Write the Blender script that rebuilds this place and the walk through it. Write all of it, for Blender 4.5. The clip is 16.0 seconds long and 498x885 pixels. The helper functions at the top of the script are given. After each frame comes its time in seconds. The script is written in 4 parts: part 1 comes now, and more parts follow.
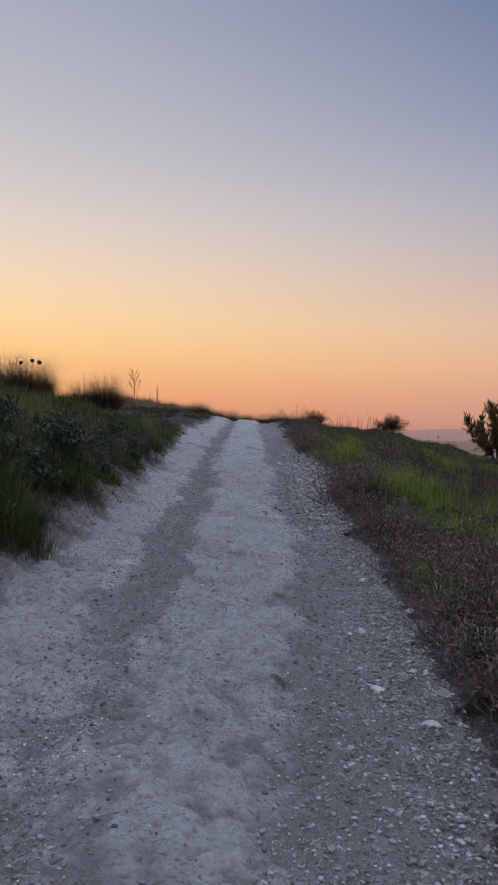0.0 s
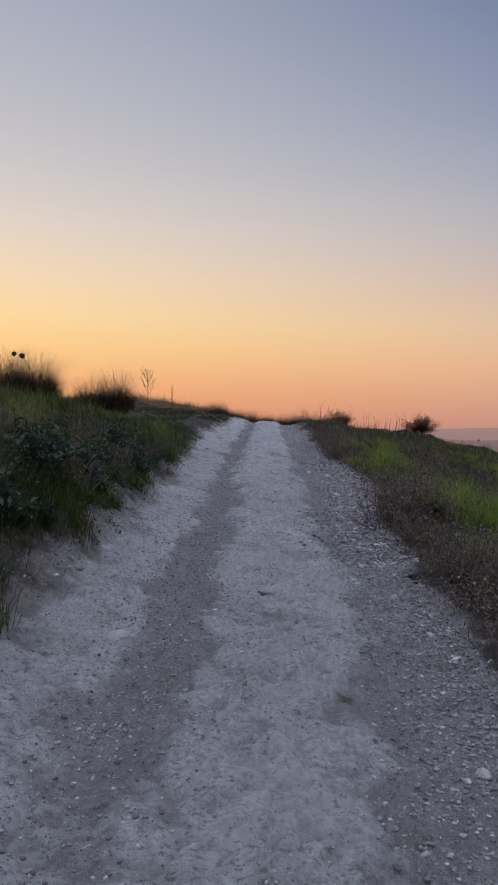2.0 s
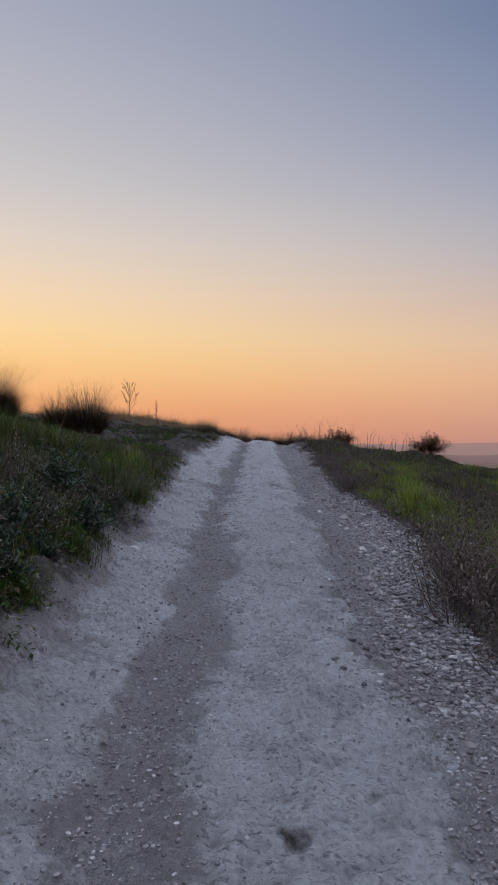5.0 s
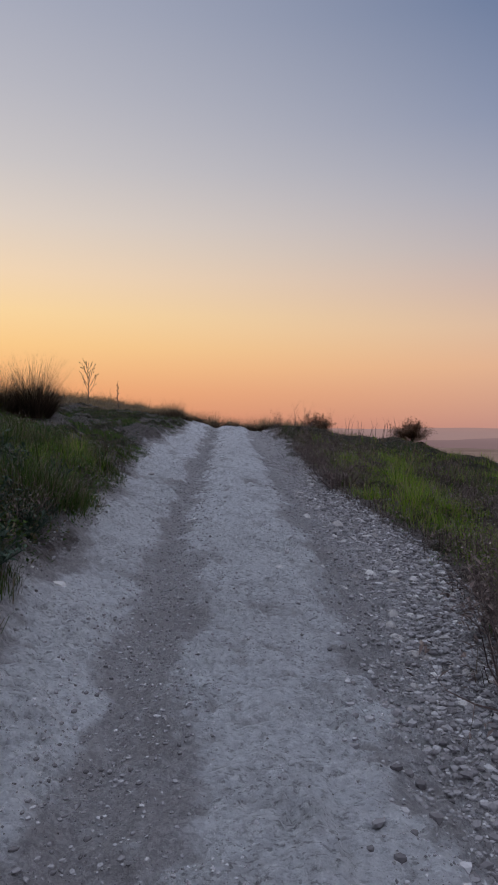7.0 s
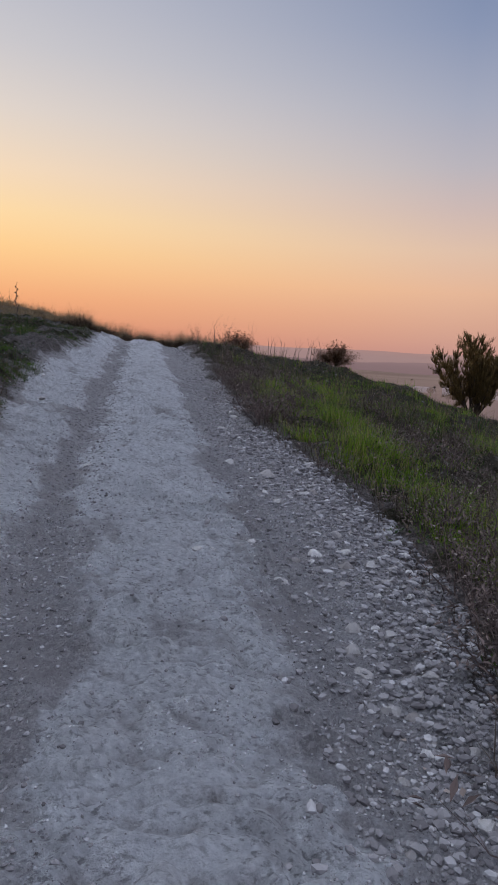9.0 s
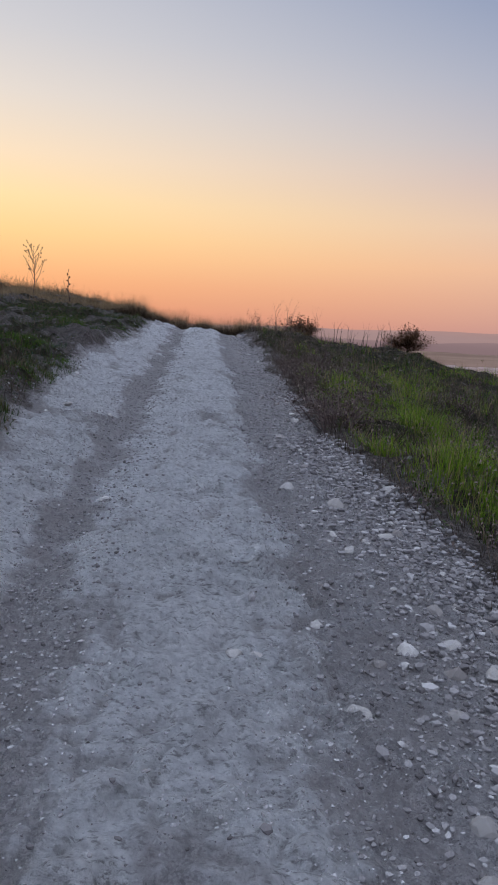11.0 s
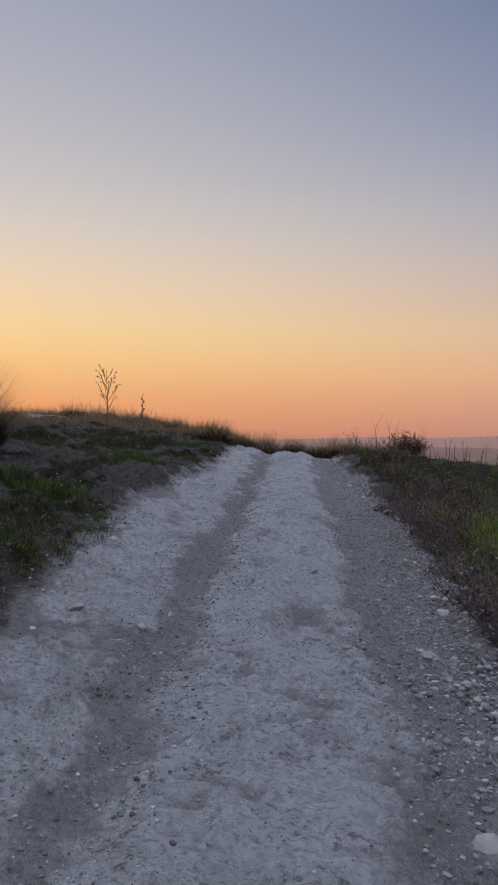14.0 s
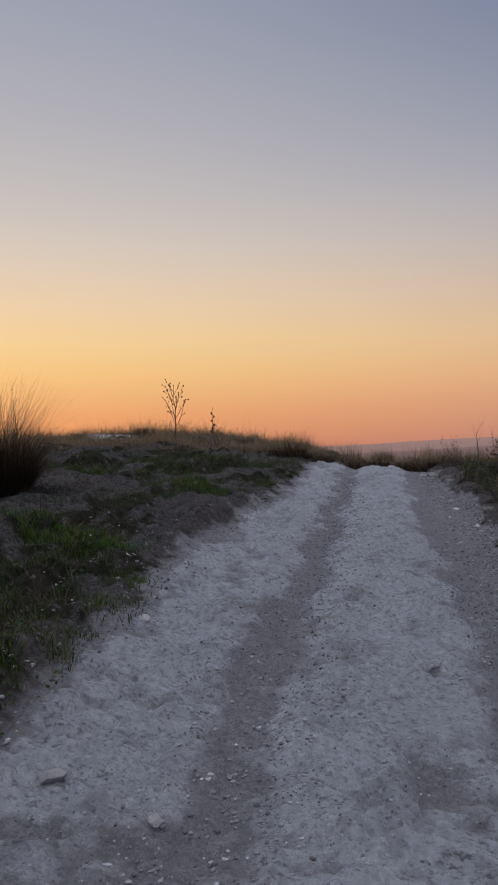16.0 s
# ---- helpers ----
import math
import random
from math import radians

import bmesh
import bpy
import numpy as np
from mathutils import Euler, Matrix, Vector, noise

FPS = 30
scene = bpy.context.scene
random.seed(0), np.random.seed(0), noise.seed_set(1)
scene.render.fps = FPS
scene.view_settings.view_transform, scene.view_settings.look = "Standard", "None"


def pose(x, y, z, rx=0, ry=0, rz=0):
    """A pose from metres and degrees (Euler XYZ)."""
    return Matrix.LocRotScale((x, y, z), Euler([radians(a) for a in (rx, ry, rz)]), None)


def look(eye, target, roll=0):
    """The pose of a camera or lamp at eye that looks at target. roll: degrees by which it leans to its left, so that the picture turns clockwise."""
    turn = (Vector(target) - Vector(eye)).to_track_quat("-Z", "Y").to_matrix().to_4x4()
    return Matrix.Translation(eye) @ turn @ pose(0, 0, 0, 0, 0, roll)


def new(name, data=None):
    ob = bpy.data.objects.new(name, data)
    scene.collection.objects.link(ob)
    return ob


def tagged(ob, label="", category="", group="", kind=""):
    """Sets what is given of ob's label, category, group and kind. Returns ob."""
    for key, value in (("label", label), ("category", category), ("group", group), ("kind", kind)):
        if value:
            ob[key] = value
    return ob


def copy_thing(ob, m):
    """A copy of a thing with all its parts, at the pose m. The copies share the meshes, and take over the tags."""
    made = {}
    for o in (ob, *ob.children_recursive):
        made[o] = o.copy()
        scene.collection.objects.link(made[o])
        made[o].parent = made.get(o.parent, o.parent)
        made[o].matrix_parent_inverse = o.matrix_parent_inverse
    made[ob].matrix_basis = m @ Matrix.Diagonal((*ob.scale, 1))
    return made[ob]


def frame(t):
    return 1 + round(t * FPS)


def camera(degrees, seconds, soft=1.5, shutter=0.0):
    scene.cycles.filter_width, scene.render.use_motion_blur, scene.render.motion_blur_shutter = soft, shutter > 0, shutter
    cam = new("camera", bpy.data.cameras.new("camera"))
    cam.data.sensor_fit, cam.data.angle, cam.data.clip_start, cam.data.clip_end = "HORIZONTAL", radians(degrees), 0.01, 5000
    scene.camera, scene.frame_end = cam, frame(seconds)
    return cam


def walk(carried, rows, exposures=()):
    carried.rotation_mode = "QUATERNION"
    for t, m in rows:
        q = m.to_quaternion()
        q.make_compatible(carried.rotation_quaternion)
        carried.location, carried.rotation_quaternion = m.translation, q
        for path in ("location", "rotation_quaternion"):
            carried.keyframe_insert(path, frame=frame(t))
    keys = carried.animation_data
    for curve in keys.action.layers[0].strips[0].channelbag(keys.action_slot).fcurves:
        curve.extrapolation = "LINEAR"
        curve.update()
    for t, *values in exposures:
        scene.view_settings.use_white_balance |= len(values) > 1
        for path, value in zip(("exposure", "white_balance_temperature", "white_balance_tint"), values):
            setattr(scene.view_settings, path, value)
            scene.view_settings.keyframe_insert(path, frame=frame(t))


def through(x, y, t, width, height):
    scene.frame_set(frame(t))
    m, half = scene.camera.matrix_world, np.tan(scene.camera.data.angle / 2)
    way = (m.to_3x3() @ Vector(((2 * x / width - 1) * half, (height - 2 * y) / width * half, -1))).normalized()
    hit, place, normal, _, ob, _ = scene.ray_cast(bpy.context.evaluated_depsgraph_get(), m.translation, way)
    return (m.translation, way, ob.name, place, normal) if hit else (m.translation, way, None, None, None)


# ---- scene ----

# The track is described in its own frame (u across to the right, v ahead, w off the track's plane),
# which stands tilted on the hill: FRAME turns it upright.
EYE = 1.6
K = EYE / 1.5
FRAME = pose(0, 0, EYE, 4.18, 4.77, 0) @ pose(0, 0, -EYE)
cam = camera(39.0, 16.0, soft=1.7)
ROWS = [
    (0.0, (0.014, -0.015, 1.5), (0.007, 1.977, 1.322), 4.8),
    (0.5, (-0.06, 0.436, 1.478), (-0.07, 2.428, 1.291), 4.7),
    (1.0, (-0.063, 0.863, 1.446), (-0.071, 2.854, 1.253), 4.7),
    (1.5, (-0.085, 1.298, 1.448), (-0.114, 3.289, 1.257), 4.6),
    (2.0, (-0.165, 1.738, 1.455), (-0.218, 3.728, 1.272), 4.6),
    (2.5, (-0.186, 2.174, 1.432), (-0.26, 4.165, 1.26), 4.8),
    (3.0, (-0.226, 2.591, 1.44), (-0.304, 4.583, 1.282), 5.0),
    (3.5, (-0.3, 3.022, 1.468), (-0.369, 5.016, 1.329), 5.0),
    (4.0, (-0.302, 3.42, 1.475), (-0.35, 5.414, 1.338), 5.2),
    (4.2, (-0.303, 3.589, 1.472), (-0.347, 5.584, 1.344), 5.1),
    (6.3, (-0.392, 5.59, 1.381), (-0.374, 7.583, 1.209), 4.8),
    (6.5, (-0.395, 5.763, 1.372), (-0.364, 7.755, 1.199), 4.9),
    (7.0, (-0.395, 6.213, 1.366), (-0.33, 8.204, 1.189), 5.2),
    (7.5, (-0.445, 6.645, 1.349), (-0.329, 8.632, 1.151), 5.8),
    (8.0, (-0.44, 7.044, 1.331), (-0.266, 9.023, 1.1), 6.6),
    (8.2, (-0.42, 7.202, 1.332), (-0.209, 9.174, 1.068), 7.2),
    (10.3, (-0.265, 8.631, 1.378), (0.142, 10.53, 0.9), 9.2),
    (10.5, (-0.24, 8.776, 1.373), (0.134, 10.681, 0.892), 8.7),
    (10.9, (-0.158, 9.069, 1.357), (0.041, 11.002, 0.885), 7.6),
    (11.0, (-0.136, 9.154, 1.354), (0.02, 11.095, 0.899), 7.4),
    (11.5, (-0.1, 9.594, 1.34), (-0.057, 11.552, 0.934), 6.3),
    (12.0, (-0.098, 10.062, 1.342), (-0.088, 12.03, 0.988), 5.4),
    (12.5, (-0.085, 10.521, 1.332), (-0.099, 12.499, 1.034), 5.3),
    (13.0, (-0.136, 10.985, 1.314), (-0.179, 12.969, 1.063), 5.2),
    (13.5, (-0.168, 11.44, 1.322), (-0.251, 13.427, 1.116), 4.9),
    (14.0, (-0.155, 11.906, 1.348), (-0.288, 13.894, 1.184), 4.2),
    (14.5, (-0.215, 12.367, 1.365), (-0.402, 14.354, 1.237), 3.5),
    (15.0, (-0.222, 12.799, 1.361), (-0.462, 14.782, 1.248), 2.8),
    (15.5, (-0.214, 13.228, 1.373), (-0.504, 15.203, 1.254), 2.1),
    (16.0, (-0.254, 13.652, 1.375), (-0.622, 15.613, 1.223), 1.2),
]
EXPOSURES = [(0.0, -0.03, 6450, 10), (4.2, -0.04, 6450, 10), (6.3, -0.07, 6500, 10), (8.2, -0.04, 6450, 10), (10.3, 0.22, 6250, 8), (11.0, 0.16, 6280, 8), (12.0, -0.02, 6400, 9), (13.0, -0.1, 6450, 10), (15.0, -0.16, 6550, 10), (16.0, -0.2, 6650, 10)]
walk(cam, [(t, FRAME @ look(Vector(eye) * K, Vector(to) * K, roll)) for t, eye, to, roll in ROWS], EXPOSURES)


# ---- sky and light: just after sunset, the glow ahead and to the left ----
def tree_of(owner):
    owner.use_nodes = True
    owner.node_tree.nodes.clear()
    return owner.node_tree


def srgb(r, g, b):
    return tuple((c / 255 / 12.92 if c < 10 else ((c / 255 + 0.055) / 1.055) ** 2.4) for c in (r, g, b)) + (1.0,)


class Nodes:
    """Short hand to wire a node tree."""

    def __init__(self, owner):
        self.t = tree_of(owner)

    def add(self, kind, values=(), **props):
        n = self.t.nodes.new(kind)
        for key, value in props.items():
            setattr(n, key, value)
        for key, value in dict(values).items():
            if isinstance(value, bpy.types.NodeSocket):
                self.t.links.new(value, n.inputs[key])
            else:
                n.inputs[key].default_value = value
        return n

    def math(self, op, a, b=0.0, clamp=False):
        return self.add("ShaderNodeMath", {0: a, 1: b}, operation=op, use_clamp=clamp).outputs[0]

    def span(self, x, lo, hi, a=0.0, b=1.0, smooth=False):
        n = self.add("ShaderNodeMapRange", {0: x, 1: lo, 2: hi, 3: a, 4: b})
        n.interpolation_type = "SMOOTHSTEP" if smooth else "LINEAR"
        return n.outputs[0]

    def mix(self, fac, a, b, blend="MIX"):
        n = self.add("ShaderNodeMix", {0: fac, 6: a, 7: b}, data_type="RGBA", blend_type=blend)
        return n.outputs[2]

    def ramp(self, x, stops):
        n = self.add("ShaderNodeValToRGB", {0: x})
        e = n.color_ramp.elements
        while len(e) > 1:
            e.remove(e[-1])
        e[0].position, e[0].color = stops[0]
        for p, c in stops[1:]:
            e.new(p).color = c
        return n.outputs[0]

    def noise(self, scale, detail=4.0, rough=0.55, where=None, distort=0.0):
        v = {"Scale": scale, "Detail": detail, "Roughness": rough, "Distortion": distort}
        if where is not None:
            v["Vector"] = where
        return self.add("ShaderNodeTexNoise", v).outputs["Fac"]


SUN_AZ = radians(-36)
SUN_DIR = Vector((math.sin(SUN_AZ), math.cos(SUN_AZ), 0))


def build_sky():
    world = bpy.data.worlds.new("dusk")
    scene.world = world
    n = Nodes(world)
    way = n.add("ShaderNodeTexCoord").outputs["Generated"]
    xyz = n.add("ShaderNodeSeparateXYZ", {0: way})
    flat = n.add("ShaderNodeVectorMath", {0: n.add("ShaderNodeVectorMath", {0: way, 1: (1, 1, 0)}, operation="MULTIPLY").outputs[0]}, operation="NORMALIZE").outputs[0]
    to_sun = n.add("ShaderNodeVectorMath", {0: flat, 1: SUN_DIR}, operation="DOT_PRODUCT").outputs["Value"]
    el = n.math("MULTIPLY", n.math("ARCSINE", xyz.outputs[2]), 57.29578 / 90)
    d = lambda deg: deg / 90
    glow = n.ramp(el, [(0.0, srgb(222, 140, 104)), (d(3), srgb(241, 167, 114)), (d(6.5), srgb(253, 204, 136)), (d(9), srgb(254, 217, 158)), (d(12), srgb(247, 218, 182)), (d(16), srgb(228, 213, 199)), (d(20), srgb(208, 202, 201)), (d(25), srgb(190, 189, 197)), (d(30), srgb(174, 177, 192)), (d(36), srgb(156, 163, 185)), (d(58), srgb(196, 204, 226)), (1.0, srgb(240, 239, 246))])
    side = n.ramp(el, [(0.0, srgb(194, 144, 134)), (d(2.5), srgb(212, 162, 140)), (d(5), srgb(226, 178, 147)), (d(8), srgb(220, 187, 164)), (d(11), srgb(202, 180, 174)), (d(14), srgb(183, 176, 182)), (d(18), srgb(162, 165, 182)), (d(23), srgb(134, 145, 173)), (d(30), srgb(103, 121, 156)), (d(36), srgb(89, 109, 146)), (d(58), srgb(176, 190, 222)), (1.0, srgb(240, 239, 246))])
    back = n.ramp(el, [(0.0, srgb(104, 100, 116)), (d(8), srgb(140, 130, 150)), (d(20), srgb(148, 148, 172)), (d(36), srgb(160, 170, 200)), (d(58), srgb(204, 211, 230)), (1.0, srgb(240, 239, 246))])
    front = n.mix(n.span(to_sun, 0.5, 1.0), side, glow)
    colour = n.mix(n.span(to_sun, -0.7, 0.5), back, front)
    air = n.add("ShaderNodeTexSky", sky_type="NISHITA", sun_disc=False, sun_elevation=radians(1.0), sun_rotation=SUN_AZ).outputs[0]
    both = n.mix(0.01, colour, air, "ADD")
    bg = n.add("ShaderNodeBackground", {0: both, 1: n.span(el, d(33), d(62), 1.0, 2.15, smooth=True)})
    n.t.links.new(bg.outputs[0], n.add("ShaderNodeOutputWorld").inputs[0])


build_sky()
sun = new("sun", bpy.data.lights.new("sun", "SUN"))
sun.data.energy, sun.data.angle, sun.data.color = 0.8, radians(12), (1.0, 0.66, 0.4)
sun.matrix_world = look(SUN_DIR * 50 + Vector((0, 0, 5.0)), (0, 0, 0))


# ---- materials ----
def surface(name, rough=0.9, spec=0.2):
    m = bpy.data.materials.new(name)
    n = Nodes(m)
    b = n.add("ShaderNodeBsdfPrincipled", {"Roughness": rough, "Specular IOR Level": spec})
    n.t.links.new(b.outputs[0], n.add("ShaderNodeOutputMaterial").inputs[0])
    return m, n, b


def wire(n, out, bsdf, name):
    n.t.links.new(out, bsdf.inputs[name])


def bump(n, bsdf, height, strength, distance):
    wire(n, n.add("ShaderNodeBump", {"Height": height, "Strength": strength, "Distance": distance}).outputs[0], bsdf, "Normal")


def leafy(name, a, b, rough=0.6, through=0.35, dry=None):
    """Blades, leaves and twigs: each piece its own shade between a and b; some light passes."""
    m, n, p = surface(name, rough, 0.25)
    isl = n.add("ShaderNodeNewGeometry").outputs["Random Per Island"]
    c = n.mix(isl, (*a, 1), (*b, 1))
    if dry:
        c = n.mix(n.span(n.math("FRACT", n.math("MULTIPLY", isl, 17.3)), 0.72, 0.8), c, (*dry, 1))
    pos = n.add("ShaderNodeNewGeometry").outputs["Position"]
    c = n.mix(n.span(n.noise(1.3, 2, 0.5, pos), 0.3, 0.7, 0.0, 0.45), c, n.mix(1.0, c, (0.55, 0.6, 0.5, 1), "MULTIPLY"))
    wire(n, c, p, "Base Color")
    if through:
        tr = n.add("ShaderNodeBsdfTranslucent", {"Color": c})
        mx = n.add("ShaderNodeMixShader", {0: through, 1: p.outputs[0], 2: tr.outputs[0]})
        out = [x for x in n.t.nodes if x.type == "OUTPUT_MATERIAL"][0]
        n.t.links.new(mx.outputs[0], out.inputs[0])
    return m


def ground_material():
    m, n, p = surface("chalk_earth_and_turf", 0.95, 0.1)
    pos = n.add("ShaderNodeTexCoord").outputs["Object"]
    zone = n.add("ShaderNodeAttribute", attribute_name="zones")
    z = n.add("ShaderNodeSeparateColor", {0: zone.outputs["Color"]})
    big, mid, fine = n.noise(0.9, 4, 0.6, pos), n.noise(7, 5, 0.6, pos), n.noise(55, 6, 0.7, pos)
    grit = n.add("ShaderNodeTexVoronoi", {"Scale": 70.0, "Vector": pos}).outputs["Distance"]
    cells = n.add("ShaderNodeTexVoronoi", {"Scale": 46.0, "Vector": pos}).outputs["Color"]
    crumbs = n.add("ShaderNodeTexVoronoi", {"Scale": 120.0, "Vector": pos}).outputs["Color"]
    grain = n.mix(0.5, n.add("ShaderNodeSeparateColor", {0: cells}).outputs[0], n.add("ShaderNodeSeparateColor", {0: crumbs}).outputs[1])
    wide = n.add("ShaderNodeMapping", {"Vector": pos, "Scale": (30.0, 48.0, 36.0), "Rotation": (0, 0, 0.25)}).outputs[0]
    pits = n.noise(1.0, 4, 0.65, wide)
    spots = n.noise(13.0, 5, 0.65, pos)
    drift = n.noise(3.1, 4, 0.6, pos, 0.6)
    crust = n.noise(24.0, 6, 0.72, pos)
    # turf: dark litter, thin soil showing through
    turf = n.mix(n.span(mid, 0.35, 0.65), (0.028, 0.028, 0.014, 1), (0.085, 0.074, 0.056, 1))
    # bare earth of the bank
    soil = n.mix(n.span(grain, 0.2, 0.8), (0.115, 0.100, 0.094, 1), (0.24, 0.215, 0.205, 1))
    soil = n.mix(n.span(spots, 0.48, 0.64, 0.0, 0.7), soil, (0.060, 0.050, 0.045, 1))
    # dusty grit of the wheel tracks
    grey = n.mix(n.span(grain, 0.25, 0.75), (0.35, 0.338, 0.342, 1), (0.58, 0.562, 0.568, 1))
    grey = n.mix(n.span(drift, 0.42, 0.62, 0.0, 0.55), grey, (0.42, 0.388, 0.386, 1))
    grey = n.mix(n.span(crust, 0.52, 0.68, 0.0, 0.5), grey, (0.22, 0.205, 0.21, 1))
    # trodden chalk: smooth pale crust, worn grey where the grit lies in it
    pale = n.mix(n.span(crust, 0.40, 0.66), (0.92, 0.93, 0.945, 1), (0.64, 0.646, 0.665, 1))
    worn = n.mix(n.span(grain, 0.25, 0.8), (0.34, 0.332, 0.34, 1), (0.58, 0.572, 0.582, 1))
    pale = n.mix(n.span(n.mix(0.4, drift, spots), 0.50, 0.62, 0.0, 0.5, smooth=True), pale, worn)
    # dark dashes in the bump's pits: shade under small lumps, put into the colour
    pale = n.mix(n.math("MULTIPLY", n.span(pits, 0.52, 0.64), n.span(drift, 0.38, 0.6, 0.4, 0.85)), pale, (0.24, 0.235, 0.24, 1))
    field = n.mix(n.span(n.noise(0.006, 3, 0.5, pos), 0.35, 0.65), (0.10, 0.075, 0.055, 1), (0.22, 0.17, 0.12, 1))

    def edge(mask, width=0.9):
        m_ = n.math("ADD", mask, n.math("MULTIPLY", n.math("SUBTRACT", n.mix(0.35, mid, spots), 0.5), width * 2.2))
        return n.span(m_, 0.12, 0.74, smooth=True)

    c = n.mix(edge(z.outputs[2]), turf, soil)
    c = n.mix(edge(z.outputs[1]), c, grey)
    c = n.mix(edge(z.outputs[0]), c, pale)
    c = n.mix(zone.outputs["Alpha"], c, field)
    c = n.mix(n.span(big, 0.35, 0.7, 0.0, 0.22), c, n.mix(1.0, c, (0.72, 0.69, 0.66, 1), "MULTIPLY"))
    wire(n, c, p, "Base Color")
    skew = n.add("ShaderNodeMapping", {"Vector": pos, "Scale": (7.0, 12.0, 9.0), "Rotation": (0, 0, 0.5)}).outputs[0]
    scallop = n.add("ShaderNodeTexVoronoi", {"Scale": 1.0, "Vector": n.add("ShaderNodeVectorMath", {0: skew, 1: n.add("ShaderNodeTexNoise", {"Scale": 6.0, "Vector": pos}).outputs["Color"]}).outputs[0]}, feature="SMOOTH_F1").outputs["Distance"]
    h = n.math("ADD", n.math("MULTIPLY", fine, 0.55), n.math("ADD", n.math("MULTIPLY", mid, 0.9), n.math("MULTIPLY", n.noise(220, 3, 0.6, pos), 0.2)))
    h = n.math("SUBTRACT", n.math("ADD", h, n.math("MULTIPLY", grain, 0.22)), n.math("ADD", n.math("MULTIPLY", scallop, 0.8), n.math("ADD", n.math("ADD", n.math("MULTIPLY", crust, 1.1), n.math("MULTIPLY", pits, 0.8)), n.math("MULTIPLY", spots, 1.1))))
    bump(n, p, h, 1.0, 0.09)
    return m


GROUND = ground_material()


# ---- the ground ----
def lattice(seed):
    return np.random.RandomState(seed).rand(256, 256)


def vnoise(x, y, seed=0):
    """Smooth value noise in -1..1 on arrays."""
    tab = lattice(seed)
    xi, yi = np.floor(x).astype(int), np.floor(y).astype(int)
    fx, fy = x - xi, y - yi
    fx, fy = fx * fx * (3 - 2 * fx), fy * fy * (3 - 2 * fy)
    g = lambda i, j: tab[(xi + i) & 255, (yi + j) & 255]
    a = g(0, 0) * (1 - fx) + g(1, 0) * fx
    b = g(0, 1) * (1 - fx) + g(1, 1) * fx
    return (a * (1 - fy) + b * fy) * 2 - 1


def fbm(x, y, seed=0, octaves=4, gain=0.5):
    s, amp = 0, 1.0
    for i in range(octaves):
        s, amp, x, y = s + amp * vnoise(x + 17.3 * i, y - 9.1 * i, seed + i), amp * gain, x * 2.03, y * 2.03
    return s


def smooth(x, lo, hi):
    t = np.clip((x - lo) / (hi - lo), 0, 1)
    return t * t * (3 - 2 * t)


def left_edge(v):
    return np.interp(v, [3, 5, 8, 9, 12, 14, 17, 19, 20.5, 22, 24, 28], [-1.62, -1.62, -1.5, -1.46, -1.5, -1.56, -1.74, -1.76, -1.82, -1.7, -1.58, -1.5])


def right_edge(v):
    return np.interp(v, [3, 5.7, 7.8, 10.3, 11.8, 13.5, 15.2, 17, 20, 25, 28, 31], [1.17, 1.27, 1.24, 1.15, 1.46, 1.58, 1.42, 1.15, 1.14, 1.05, 0.88, 0.7])


def hump_edge(v):
    return np.interp(v, [2.5, 4, 6, 8, 12, 14, 18, 22, 25], [0.18, 0.36, 0.54, 0.58, 0.46, 0.42, 0.34, 0.27, 0.18])


def steps_out(start, first, ratio, end):
    out, d = [], first
    x = start
    while x < end:
        x, d = x + d, d * ratio
        out.append(x)
    return out


FINE, COARSE = 0.027, 0.055
_l = [-x for x in steps_out(6.4, COARSE, 1.13, 4700)][::-1]
U = np.array(_l + list(np.arange(-6.4, -1.8, COARSE)) + list(np.arange(-1.8, 1.55, FINE)) + list(np.arange(1.55, 3.8, COARSE)) + steps_out(3.8, COARSE, 1.13, 4700))
_b = [-x for x in steps_out(-1.6, FINE, 1.12, 4700)][::-1]
V = np.array(_b + list(np.arange(1.6, 20.0, FINE)) + list(np.arange(20.0, 32.0, 0.05)) + steps_out(32.0, 0.05, 1.11, 4700))


